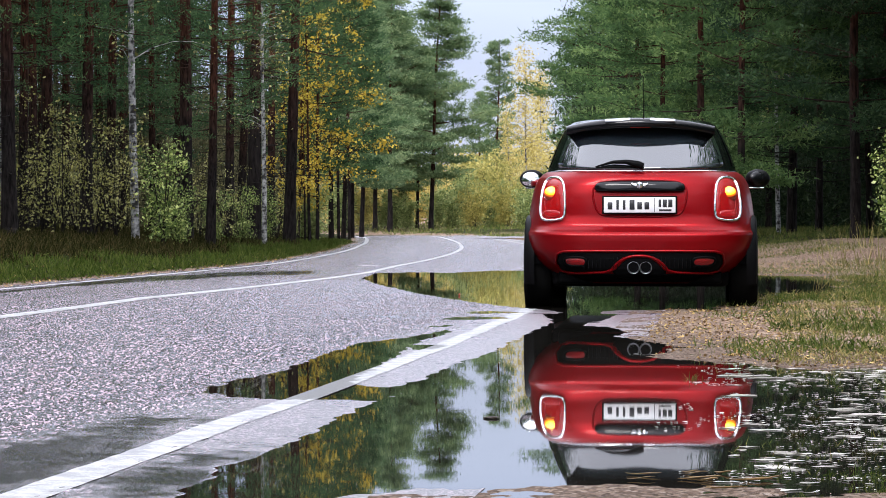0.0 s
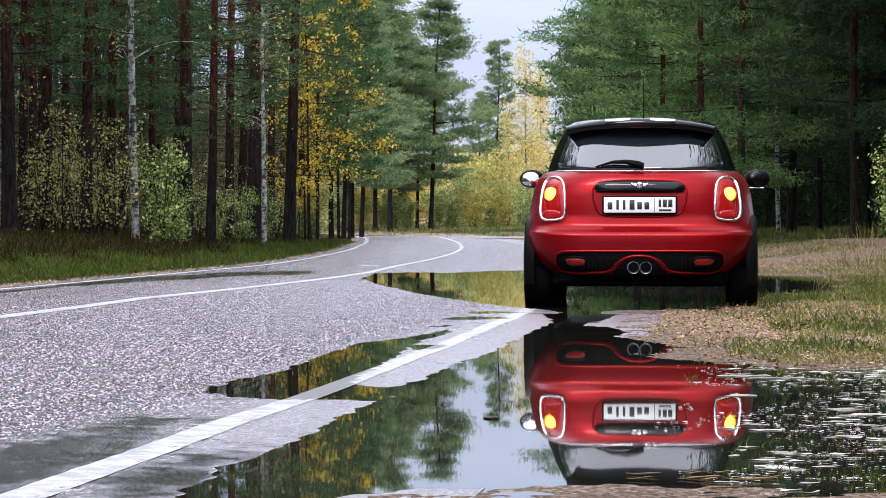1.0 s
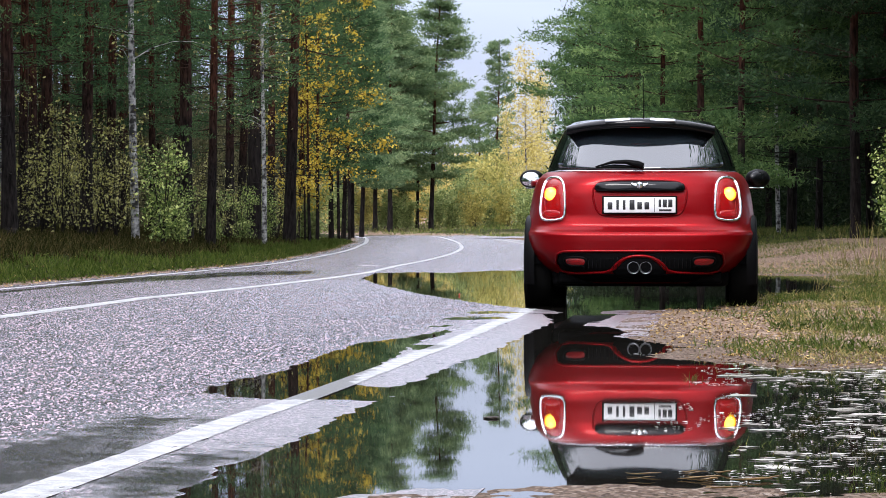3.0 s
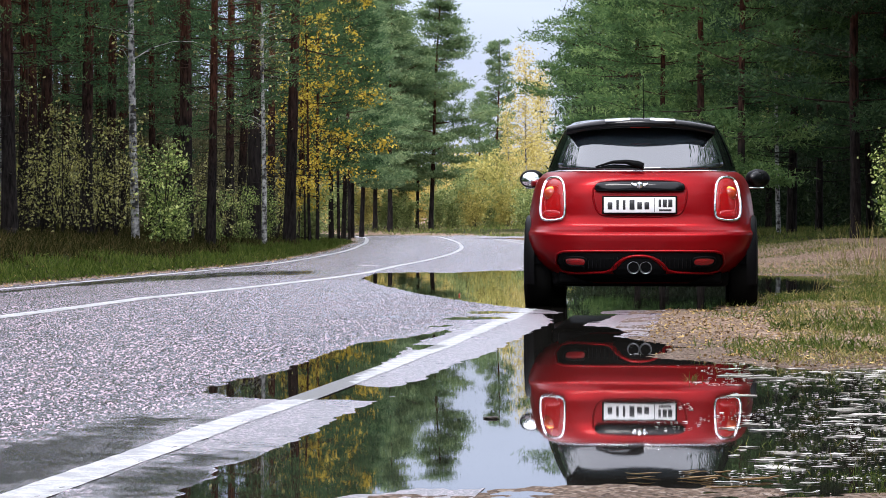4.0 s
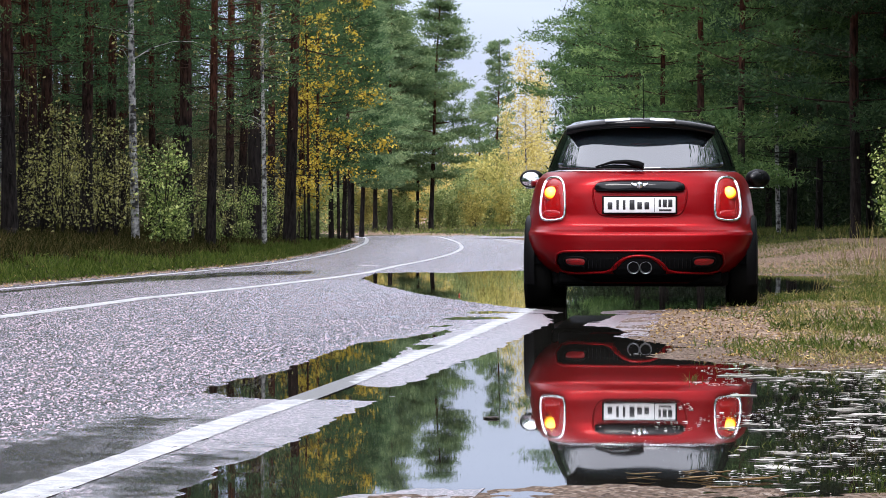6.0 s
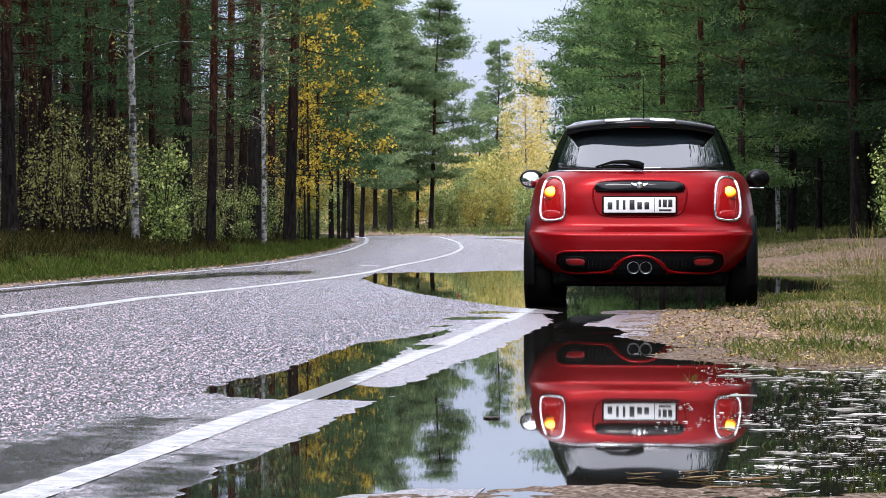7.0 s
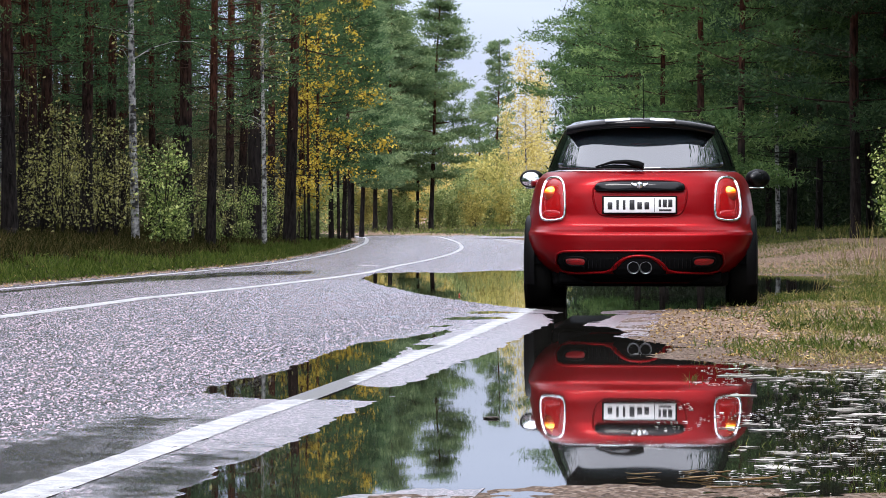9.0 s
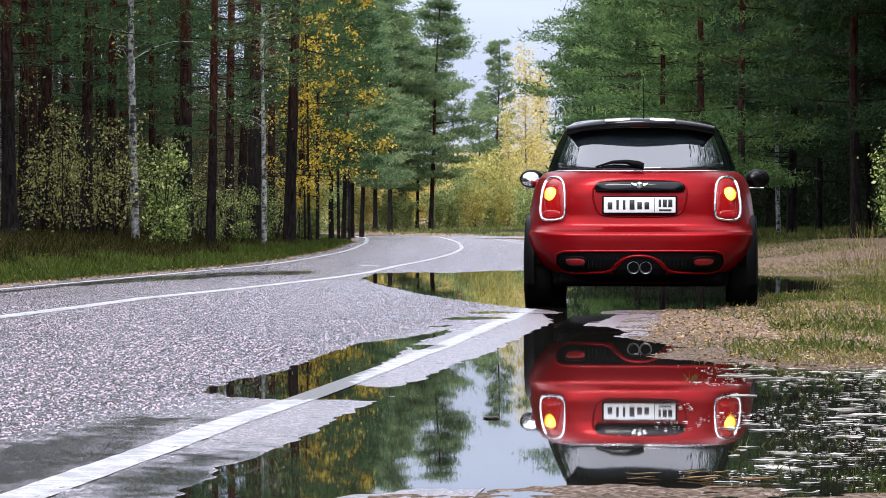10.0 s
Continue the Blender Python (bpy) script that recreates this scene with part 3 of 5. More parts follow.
def skin_patch(name, outline, mat, rise=0.004, dome=0.0, shape=BODY, rings=8, skirt=0.02):
    """A panel that follows the tail inside an outline in x and z, with a rim going down into the body."""
    o = np.asarray(outline)
    c = o.mean(0)
    rows = []
    for k in range(rings + 1):
        q = c + (o - c) * (1 - k / (rings + 0.35))
        y = rear_y(q[:, 0], q[:, 1], shape) - rise - dome * (1 - (1 - k / rings) ** 2) ** 0.5 if dome else rear_y(q[:, 0], q[:, 1], shape) - rise
        if k == 0:
            rows.append(np.stack([q[:, 0], y + skirt, q[:, 1]], 1))
        rows.append(np.stack([q[:, 0], y, q[:, 1]], 1))
    n = len(o)
    v = np.vstack(rows + [rows[-1].mean(0)[None]])
    i = np.arange(n)
    last = (len(rows) - 1) * n
    return mesh(name, v, [grid_faces(n, len(rows), True), np.stack([last + i, last + (i + 1) % n, np.full(n, len(v) - 1)], 1)], mat, True)


def skin_ring(name, outline, mat, radius=0.01, rise=0.006, shape=BODY, flat=1.0):
    o = np.asarray(outline)
    path = np.stack([o[:, 0], rear_y(o[:, 0], o[:, 1], shape) - rise, o[:, 1]], 1)
    v, f = tube(path, radius, 8, True, (0, 1, 0))
    return mesh(name, v, [f], mat, True)


def lathe(name, profile, mat, seg=48, axis="x", smooth=True):
    """A turned body: profile of (offset along the axis, radius)."""
    p = np.array(profile, float)
    a = np.linspace(0, 2 * np.pi, seg, endpoint=False)
    v = np.stack([np.repeat(p[:, 0], seg), np.outer(p[:, 1], np.cos(a)).ravel(), np.outer(p[:, 1], np.sin(a)).ravel()], 1)
    if axis == "y":
        v = v[:, [1, 0, 2]]
    return mesh(name, v, [grid_faces(seg, len(p), True)], mat, smooth)


def mirrored(o):
    o = np.array(o)
    o[:, 0] *= -1
    return o[::-1]


def build_car():
    car = new("hatchback_car")
    tagged(car, "small red hatchback with black roof, parked in puddle", "car")
    part("body", shell("body", BODY, M_RED, 60), car, "red metallic painted lower body")
    part("cabin", shell("cabin", CABIN, M_BLACK, 40), car, "black gloss roof and pillars")
    # tail gate glass with its dark border
    win = loop_curve([(-0.60, 1.03), (-0.615, 1.07), (-0.54, 1.28), (-0.50, 1.325), (0, 1.345), (0.50, 1.325), (0.54, 1.28), (0.615, 1.07), (0.60, 1.03), (0, 1.015)], 80)
    part("rear_window", skin_patch("rear_window", win, M_GLASS, 0.006, 0.012, CABIN), car, "tinted rear window mirroring pale sky")
    # roof spoiler
    xs, k = np.linspace(-0.545, 0.545, 41), 9
    sec = np.array([(0.44, 1.350), (0.30, 1.335), (0.205, 1.334), (0.186, 1.345), (0.188, 1.378), (0.215, 1.398), (0.30, 1.407), (0.50, 1.409), (0.66, 1.409)])
    v = []
    for x in xs:
        e = (abs(x) / 0.56) ** 3
        v.append(np.stack([np.full(k, x), sec[:, 0] + 0.085 * (x / 0.55) ** 2 + 0.06 * e, sec[:, 1] - 0.045 * (x / 0.55) ** 2 - 0.012 * e], 1))
    sp = part("spoiler", mesh("spoiler", np.vstack(v), [grid_faces(k, 41)], M_BLACK, True), car, "black gloss roof spoiler")
    for s in (-1, 1):
        # alloy colour gives each scoop its pale highlight
        part("scoop", rounded_box("scoop", (0.19, 0.030, 0.014), M_ALLOY, 0.006), sp, "scoop with its pale highlight in the colour", pose(s * 0.165, 0.206, 1.386, 48, s * 3, 0))
    v, f = tube([(0.02, 0.62, 1.40), (0.02, 0.58, 1.50), (0.02, 0.50, 1.72)], [0.006, 0.004, 0.002])
    part("antenna", mesh("antenna", v, [f], M_PLASTIC, True), car)
    part("brake_light", rounded_box("brake_light", (0.15, 0.012, 0.010), M_LENS, 0.004), sp, "", pose(0, 0.212, 1.333))
    # wiper
    v, f = tube([(0.02, 0.10, 1.045), (-0.02, 0.085, 1.060), (-0.10, 0.10, 1.078), (-0.20, 0.115, 1.076), (-0.325, 0.12, 1.042)], [0.026, 0.026, 0.017, 0.012, 0.005], 8)
    wiper = part("rear_wiper", mesh("rear_wiper", v, [f], M_PLASTIC, True), car)
    v, f = tube([(0.015, 0.10, 1.035), (-0.16, 0.11, 1.040), (-0.32, 0.125, 1.036)], [0.008, 0.01, 0.006], 6)
    part("blade", mesh("blade", v, [f], M_RUBBER, True), wiper)
    # side and front glass
    for s in (-1, 1):
        for y0, y1, name in ((0.62, 1.22, "quarter_window"), (1.26, 2.32, "door_window")):
            yy, zz = np.meshgrid(np.linspace(y0, y1, 14), np.linspace(1.05, 1.33, 10))
            yy = yy + (zz - 1.05) * np.where(yy > 1.8, -1.2, 0.25 if y0 < 1 else 0)
            w, r, f_, n = slice_at(CABIN, zz)
            xx = w * np.clip(1 - np.abs((yy - (r + f_) / 2) / ((f_ - r) / 2)) ** n, 0, 1) ** (1 / n) + 0.004
            part(name, mesh(name, np.stack([s * xx, yy, zz], -1).reshape(-1, 3), [grid_faces(14, 10)], M_GLASS, True), car)
    xx, zz = np.meshgrid(np.linspace(-0.56, 0.56, 24), np.linspace(1.05, 1.33, 10))
    w, r, f_, n = slice_at(CABIN, zz)
    yy = (r + f_) / 2 + (f_ - r) / 2 * np.clip(1 - np.abs(xx * (1.3 - 0.25 * zz) / w) ** n, 0, 1) ** (1 / n) + 0.004
    part("windscreen", mesh("windscreen", np.stack([xx, yy, zz], -1).reshape(-1, 3), [grid_faces(24, 10)], M_GLASS, True), car)
    # tail lights
    out = np.array([(-0.732, 0.80), (-0.728, 0.672), (-0.69, 0.650), (-0.60, 0.652), (-0.545, 0.672), (-0.545, 0.80), (-0.555, 0.92), (-0.585, 0.962), (-0.655, 0.970), (-0.705, 0.935)])
    bulbs = []
    for s in (-1, 1):
        o = loop_curve(out if s < 0 else mirrored(out), 72, 2)
        lamp = part("tail_light", skin_patch("tail_light", o, M_LENS, 0.006, 0.022), car, "red tail light with chrome surround")
        part("chrome_ring", skin_ring("chrome_ring", o, M_CHROME, 0.0115, 0.008), lamp, "chrome ring")
        inner = o.mean(0) + (o - o.mean(0)) * 0.62
        part("inner_frame", skin_ring("inner_frame", inner, M_LENS, 0.004, 0.023), lamp)
        low = loop_curve([(s * 0.70, 0.675), (s * 0.58, 0.675), (s * 0.575, 0.725), (s * 0.71, 0.725)], 40)
        part("reflector", skin_patch("reflector", low, M_FOG, 0.024, 0.006), lamp, "lower red reflector")
        bm = bmesh.new()
        bmesh.ops.create_uvsphere(bm, u_segments=32, v_segments=20, radius=0.056)
        b = part("indicator", from_bm("indicator", bm, M_GLOW, True), lamp, "round amber indicator lamp", pose(s * 0.648, rear_y(0.648, 0.842) - 0.008, 0.842))
        bulbs.append(b)
    # number plate pocket, garnish, badge and plate
    pocket = loop_curve([(-0.335, 0.90), (-0.345, 0.83), (-0.315, 0.71), (-0.24, 0.675), (0.24, 0.675), (0.315, 0.71), (0.345, 0.83), (0.335, 0.90), (0.27, 0.945), (-0.27, 0.945)], 90)
    part("tailgate_pocket", skin_ring("tailgate_pocket", pocket, M_RED, 0.008, 0.001), car, "red moulded number plate recess")
    gar = loop_curve([(-0.33, 0.865), (-0.325, 0.92), (-0.25, 0.94), (0.25, 0.94), (0.325, 0.92), (0.33, 0.865), (0.28, 0.858), (-0.28, 0.858)], 80)
    g = part("tailgate_handle", skin_patch("tailgate_handle", gar, M_BLACK, 0.02, 0.028, skirt=0.03), car, "black gloss handle strip")
    by = float(rear_y(0, 0.905)) - 0.055
    part("badge", lathe("badge", [(-0.004, 0.0), (-0.006, 0.02), (-0.002, 0.024), (0.004, 0.024)], M_CHROME, 28, "y"), g, "round chrome badge", pose(0, by, 0.905))
    for s in (-1, 1):
        for i, h in enumerate((0.013, 0.004, -0.005)):
            part("badge_wing", rounded_box("badge_wing", (0.042 - 0.008 * i, 0.008, 0.007), M_CHROME, 0.003), g, "", pose(s * (0.042 - 0.004 * i), by, 0.905 + h))
    plate = part("number_plate", rounded_box("number_plate", (0.52, 0.008, 0.112), M_PLATE, 0.003), car, "white number plate in black frame", pose(0, -0.034, 0.762))
    part("plate_frame", rounded_box("plate_frame", (0.545, 0.012, 0.135), M_PLASTIC, 0.004), plate, "", pose(0, 0.007, 0.0))
    for x, w, h in ((-0.215, 0.034, 0.052), (-0.16, 0.018, 0.072), (-0.112, 0.018, 0.072), (-0.055, 0.036, 0.072), (0.0, 0.034, 0.052), (0.052, 0.034, 0.052), (0.146, 0.018, 0.056), (0.182, 0.03, 0.056), (0.222, 0.03, 0.056)):
        part("dark_bar", rounded_box("dark_bar", (w, 0.003, h), M_INK, 0.001, 1), plate, "", pose(x, -0.005, 0.012 if x > 0.1 else (-0.006 if h < 0.07 else 0.002)))
    part("divider", rounded_box("divider", (0.004, 0.003, 0.104), M_INK, 0.001, 1), plate, "", pose(0.108, -0.005, 0))
    part("dark_bar", rounded_box("dark_bar", (0.09, 0.003, 0.014), M_INK, 0.001, 1), plate, "", pose(0.185, -0.005, -0.038))
    for i in range(7):
        x = -0.145 + 0.046 * i
        part("lettering_bar", rounded_box("lettering_bar", (0.026, 0.0016, 0.010), M_LENS, 0.0005, 1), car, "", pose(x, float(rear_y(x, 0.982)) - 0.0005, 0.982, -38, 0, 0))
    # bumper grille, fog lamps, exhaust
    for s in (-1, 1):
        o = np.array([(0.0, 0.394), (-0.07, 0.388), (-0.13, 0.355), (-0.18, 0.298), (-0.26, 0.272), (-0.40, 0.268), (-0.50, 0.268), (-0.575, 0.282), (-0.612, 0.34), (-0.600, 0.408), (-0.55, 0.426), (-0.30, 0.428), (0.0, 0.428)])
        edge = o * (-s, 1)
        o = loop_curve(o if s < 0 else mirrored(o), 90, 1)
        g = part("bumper_grille", skin_patch("bumper_grille", o, M_PLASTIC, 0.004, 0, BODY, 6, 0.01), car, "black mesh bumper insert")
        e = np.stack([np.interp(np.linspace(0, 12, 60), np.arange(13), edge[:, i]) for i in (0, 1)], 1)
        v, f = tube(np.stack([e[:, 0], rear_y(e[:, 0], e[:, 1]) - 0.006, e[:, 1]], 1), 0.010, 8)
        part("grille_trim", mesh("grille_trim", v, [f], M_RED, True), g, "red painted trim lip")
        for i in range(9):
            x = s * (0.16 + 0.03 * i)
            part("mesh_bar", rounded_box("mesh_bar", (0.006, 0.01, 0.10), M_BLACK, 0.002, 1), g, "", pose(x, float(rear_y(x, 0.35)) - 0.006, 0.352))
        o = loop_curve([(s * 0.54, 0.384), (s * 0.40, 0.384), (s * 0.385, 0.35), (s * 0.39, 0.320), (s * 0.51, 0.320), (s * 0.55, 0.35)], 48)
        fog = part("fog_lamp", skin_patch("fog_lamp", o if s < 0 else o[::-1], M_FOG, 0.012, 0.006), car, "red fog lamp in black insert")
        part("fog_ring", skin_ring("fog_ring", o, M_PLASTIC, 0.009, 0.012), fog)
        pipe = part("exhaust_pipe", lathe("exhaust_pipe", [(0.20, 0.034), (0.0, 0.034), (-0.012, 0.04), (-0.018, 0.043), (-0.012, 0.046), (0.0, 0.045), (0.2, 0.044)], M_ALLOY, 40, "y"), car, "chrome exhaust tip", pose(s * 0.044, -0.066, 0.307))
        part("pipe_inside", lathe("pipe_inside", [(0.03, 0.0), (0.029, 0.036), (0.0, 0.0365)], M_PLASTIC, 32, "y"), pipe)
    arch = [(x, 0.285 + 0.108 * max(0.0, 1 - abs(x / 0.205) ** 2.4) ** 0.85) for x in np.linspace(-0.205, 0.205, 25)]
    o = loop_curve([*arch, (0.15, 0.22), (-0.15, 0.22)], 70)
    part("diffuser", skin_patch("diffuser", o, M_PLASTIC, 0.008, 0), car, "black exhaust surround")
    p = np.array([(x, float(rear_y(x, z)) - 0.008, z) for x, z in arch])
    v, f = tube(p, 0.011, 8)
    part("exhaust_trim", mesh("exhaust_trim", v, [f], M_RED, True), car)
    low = loop_curve([(-0.62, 0.262), (0.62, 0.262), (0.60, 0.20), (-0.60, 0.20)], 80, 1)
    part("lower_valance", skin_patch("lower_valance", low, M_PLASTIC, 0.006, 0), car, "black lower bumper edge")
    part("underbody", rounded_box("underbody", (1.30, 3.3, 0.14), M_PLASTIC, 0.04), car, "black underbody", pose(0, 1.86, 0.235))
    part("rear_valance", rounded_box("rear_valance", (1.20, 0.10, 0.10), M_PLASTIC, 0.03), car, "black lower valance", pose(0, 0.17, 0.235))
    # wheels with arches
    for s in (-1, 1):
        for y in (0.55, 3.045):
            wheel = part("wheel", lathe("wheel", [(-0.03, 0.0), (-0.03, 0.06), (-0.015, 0.21), (0.0, 0.222), (0.0, 0.20)], M_ALLOY, 40), car, "dark wheel", pose(s * 0.757, y, 0.308, 0, 0, 0 if s > 0 else 180))
            part("tyre", lathe("tyre", [(-0.09, 0.215), (-0.104, 0.25), (-0.10, 0.295), (-0.075, 0.308), (-0.03, 0.3105), (0.03, 0.3105), (0.075, 0.308), (0.10, 0.295), (0.104, 0.25), (0.09, 0.215)], M_RUBBER, 56), wheel, "black rubber tyre")
            for i in range(5):
                part("spoke", rounded_box("spoke", (0.02, 0.05, 0.17), M_ALLOY, 0.008), wheel, "", pose(0.085, 0, 0, 72 * i, 0, 0) @ pose(0, 0, 0.12))
            part("hub", lathe("hub", [(0.10, 0.0), (0.10, 0.04), (0.03, 0.05)], M_ALLOY, 24), wheel)
            a = np.linspace(-0.12 * np.pi, 1.12 * np.pi, 40)
            sec = np.array([(0.0, 0.322), (0.014, 0.327), (0.018, 0.35), (0.006, 0.37), (-0.06, 0.374)])
            v = np.stack([np.repeat(sec[:, 0], 40), np.outer(sec[:, 1], np.cos(a)).ravel(), np.outer(sec[:, 1], np.sin(a)).ravel()], 1)
            v[:, 0] = s * (v[:, 0] + 0.836)
            v[:, 1] += y
            v[:, 2] += 0.318
            part("wheel_arch", mesh("wheel_arch", v, [grid_faces(40, 5)], M_PLASTIC, True), car, "black plastic wheel arch")
            c = np.linspace(0.02, np.pi - 0.02, 30)
            rim = np.stack([0.335 * np.cos(c), 0.335 * np.sin(c)], 1)
            v = np.vstack([np.column_stack([np.full(30, s * k), rim * q + (y, 0.325)]) for k, q in ((0.846, 0.0), (0.846, 1.0), (0.55, 1.0))])
            part("wheel_well", mesh("wheel_well", v, [grid_faces(30, 3)], M_PLASTIC), car)
    # mirrors and front lamps
    for s in (-1, 1):
        bm = bmesh.new()
        bmesh.ops.create_uvsphere(bm, u_segments=28, v_segments=18, radius=1.0, matrix=Matrix.Diagonal((0.098, 0.085, 0.076, 1)))
        mir = part("door_mirror", from_bm("door_mirror", bm, M_PLASTIC, True), car, "black gloss door mirror", pose(s * 0.90, 2.30, 0.985))
        # right glass is black: the forest's dark reflection is put into its colour
        part("mirror_glass", lathe("mirror_glass", [(-0.003, 0.0), (-0.003, 0.060), (0.02, 0.064)], M_CHROME if s < 0 else M_BLACK, 36, "y", False), mir, "mirror glass" if s < 0 else "mirror glass with dark reflection in its colour", pose(s * 0.006, -0.096, 0, -17 if s < 0 else -3, 0, 2 if s < 0 else 33) @ Matrix.Diagonal((1.14, 1, 0.92, 1)))
        v, f = tube([(-s * 0.05, 0.02, -0.05), (-s * 0.16, 0.03, -0.07)], [0.03, 0.035], 8)
        part("mirror_arm", mesh("mirror_arm", v, [f], M_PLASTIC, True), mir)
        part("mirror_trim", rounded_box("mirror_trim", (0.12, 0.02, 0.012), M_CHROME, 0.005), mir, "", pose(s * -0.01, -0.06, -0.072))
        part("headlight", lathe("headlight", [(0.03, 0.0), (0.02, 0.10), (-0.02, 0.125), (-0.06, 0.125)], M_CHROME, 36, "y"), car, "round headlight", pose(s * 0.60, 3.58, 0.70))
    # light strip under the glass
    q = np.linspace(-0.66, 0.66, 30)
    v, f = tube(np.stack([q, rear_y(q * 1.0, 1.012, BODY) - 0.002, np.full(30, 1.012)], 1), 0.006, 6)
    part("window_seal", mesh("window_seal", v, [f], M_CHROME, True), car, "bright seal under the rear window")
    car.matrix_basis = pose(1.43, 23.0, -0.012, 0, 0, -4.5)
    return car, bulbs


car, indicators = build_car()

# ---------- trees ----------
def blades(centres, spread_, length, width, count, rng, up=0.3, lead=None):
    """Thin leaf-like triangles round each centre."""
    c = np.repeat(centres, count, 0)
    n = len(c)
    d = rng.normal(size=(n, 3))
    d[:, 2] += up
    if lead is not None:
        d += np.repeat(lead, count, 0)
    d /= np.linalg.norm(d, axis=1)[:, None]
    s = rng.normal(size=(n, 3))
    s -= (s * d).sum(1)[:, None] * d
    s /= np.linalg.norm(s, axis=1)[:, None]
    c = c + rng.normal(size=(n, 3)) * spread_
    L = (length * rng.uniform(0.6, 1.3, n))[:, None]
    w = (width * rng.uniform(0.7, 1.3, n))[:, None]
    v = np.stack([c - s * w / 2, c + s * w / 2, c + d * L], 1).reshape(-1, 3)
    return v, np.arange(3 * n).reshape(-1, 3)


def leaves(centres, spread_, size, count, rng, flat=0.0):
    """Small pointed leaves (two triangles each, as one quad)."""
    c = np.repeat(centres, count, 0)
    n = len(c)
    c = c + rng.normal(size=(n, 3)) * spread_
    d = rng.normal(size=(n, 3))
    d[:, 2] *= 1 - flat
    d /= np.linalg.norm(d, axis=1)[:, None]
    s = rng.normal(size=(n, 3))
    s -= (s * d).sum(1)[:, None] * d
    s /= np.linalg.norm(s, axis=1)[:, None]
    L = (size * (0.5 + 1.3 * rng.random(n) ** 2.2))[:, None]
    v = np.stack([c, c + d * L * 0.5 + s * L * 0.33, c + d * L, c + d * L * 0.5 - s * L * 0.33], 1).reshape(-1, 3)
    return v, np.arange(4 * n).reshape(-1, 4)


def trunk_path(h, lean, rng, n=14):
    z = np.linspace(0, h, n)
    return np.stack([lean[0] * z / h + 0.05 * np.sin(z * 0.7 + rng.uniform(0, 6)) * z / h, lean[1] * z / h + 0.05 * np.sin(z * 0.6 + rng.uniform(0, 6)) * z / h, z - 0.25 * (z == 0)], 1)


def foliage(name, centres, spread_, length, width, count, rng, mat, up=0.3, lead=None):
    """A mesh of needle blades with one tone to each clump."""
    v, f = blades(centres, spread_, length, width, count, rng, up, lead)
    me = mesh(name, v, [f], mat)
    set_attr(me, "tone", np.repeat(rng.random(len(centres)), 3 * count))
    return me


def pine(name, seed, h=15.0, r=0.13, crown=4.0, reach=2.2, whorls=22, per=5, needle=M_NEEDLE, bark=M_PINE, sprays=10, count=24, blade=(0.15, 0.035), dead=12, droop=0.15, layer=0.16, taper=0.75, pad=(0.13, 0.045), lean=0.25):
    """A pine: tapered trunk, whorls of limbs, forked twigs that end in flat pads of needles."""
    rng = np.random.default_rng(seed)
    t = new(name)
    path = trunk_path(h, rng.normal(size=2) * lean, rng)
    rad = r * (1 - 0.85 * path[:, 2].clip(0) / h)
    rad[0] *= 1.25
    v, f = tube(path, rad, 12)
    v += rng.normal(size=v.shape) * 0.006
    limbs, cen, lead = [(v, f)], [], []
    for k in range(whorls + dead):
        if k < whorls:
            z = crown + (h - crown) * (k / whorls) ** 0.9
            frac = (z - crown) / (h - crown)
            L0 = reach * (1.0 - frac) ** taper * (0.6 + 0.4 * min(1, frac * 6)) + 0.25
            m = per
        else:
            z, L0, m, frac = rng.uniform(1.0, crown), 0.9, 1, 0.0
        for j in range(m):
            a = rng.uniform(0, 2 * np.pi)
            L = L0 * rng.uniform(0.5, 1.25)
            zz = z + rng.uniform(-layer, layer)
            rise = rng.uniform(-0.08, 0.25) + 0.55 * frac - droop
            s = np.linspace(0, 1, 6)
            base = np.array([np.interp(zz, path[:, 2], path[:, 0]), np.interp(zz, path[:, 2], path[:, 1]), zz])
            dirv = np.array([math.cos(a), math.sin(a), 0])
            side = np.array([-math.sin(a), math.cos(a), 0])
            p = base + dirv * (L * s)[:, None] + np.array([0, 0, 1.0]) * (L * (rise * s + 0.16 * s ** 3))[:, None] + side * (0.10 * L * np.sin(3 * s + a))[:, None]
            limbs.append(tube(p, np.linspace(0.018, 0.004, 6) * (0.5 + 0.5 * L / reach), 4))
            if k < whorls:
                n = max(3, int(sprays * (0.35 + 0.65 * L / reach)))
                u = 0.30 + 0.72 * rng.random(n) ** 0.7
                q = np.stack([np.interp(u, s, p[:, i]) for i in range(3)], 1)
                off = rng.normal(size=n) * 0.24 * L * (1.25 - u)
                q += side * off[:, None] + dirv * (np.abs(off) * 0.4)[:, None]
                q[:, 2] += rng.normal(size=n) * 0.05 - 0.1 * np.abs(off)
                cen.append(q)
                lead.append(np.tile(dirv * 0.8, (n, 1)) + side * (np.sign(off) * 0.6)[:, None])
    v, f = join(limbs)
    part("trunk", mesh("trunk", v, [f], bark, True), t)
    crown_ = foliage("crown", np.vstack(cen), np.array([pad[0], pad[0], pad[1]]), blade[0], blade[1], count, rng, needle, 0.3, np.vstack(lead))
    tagged(part("crown", crown_, t), kind="stuff")
    return t


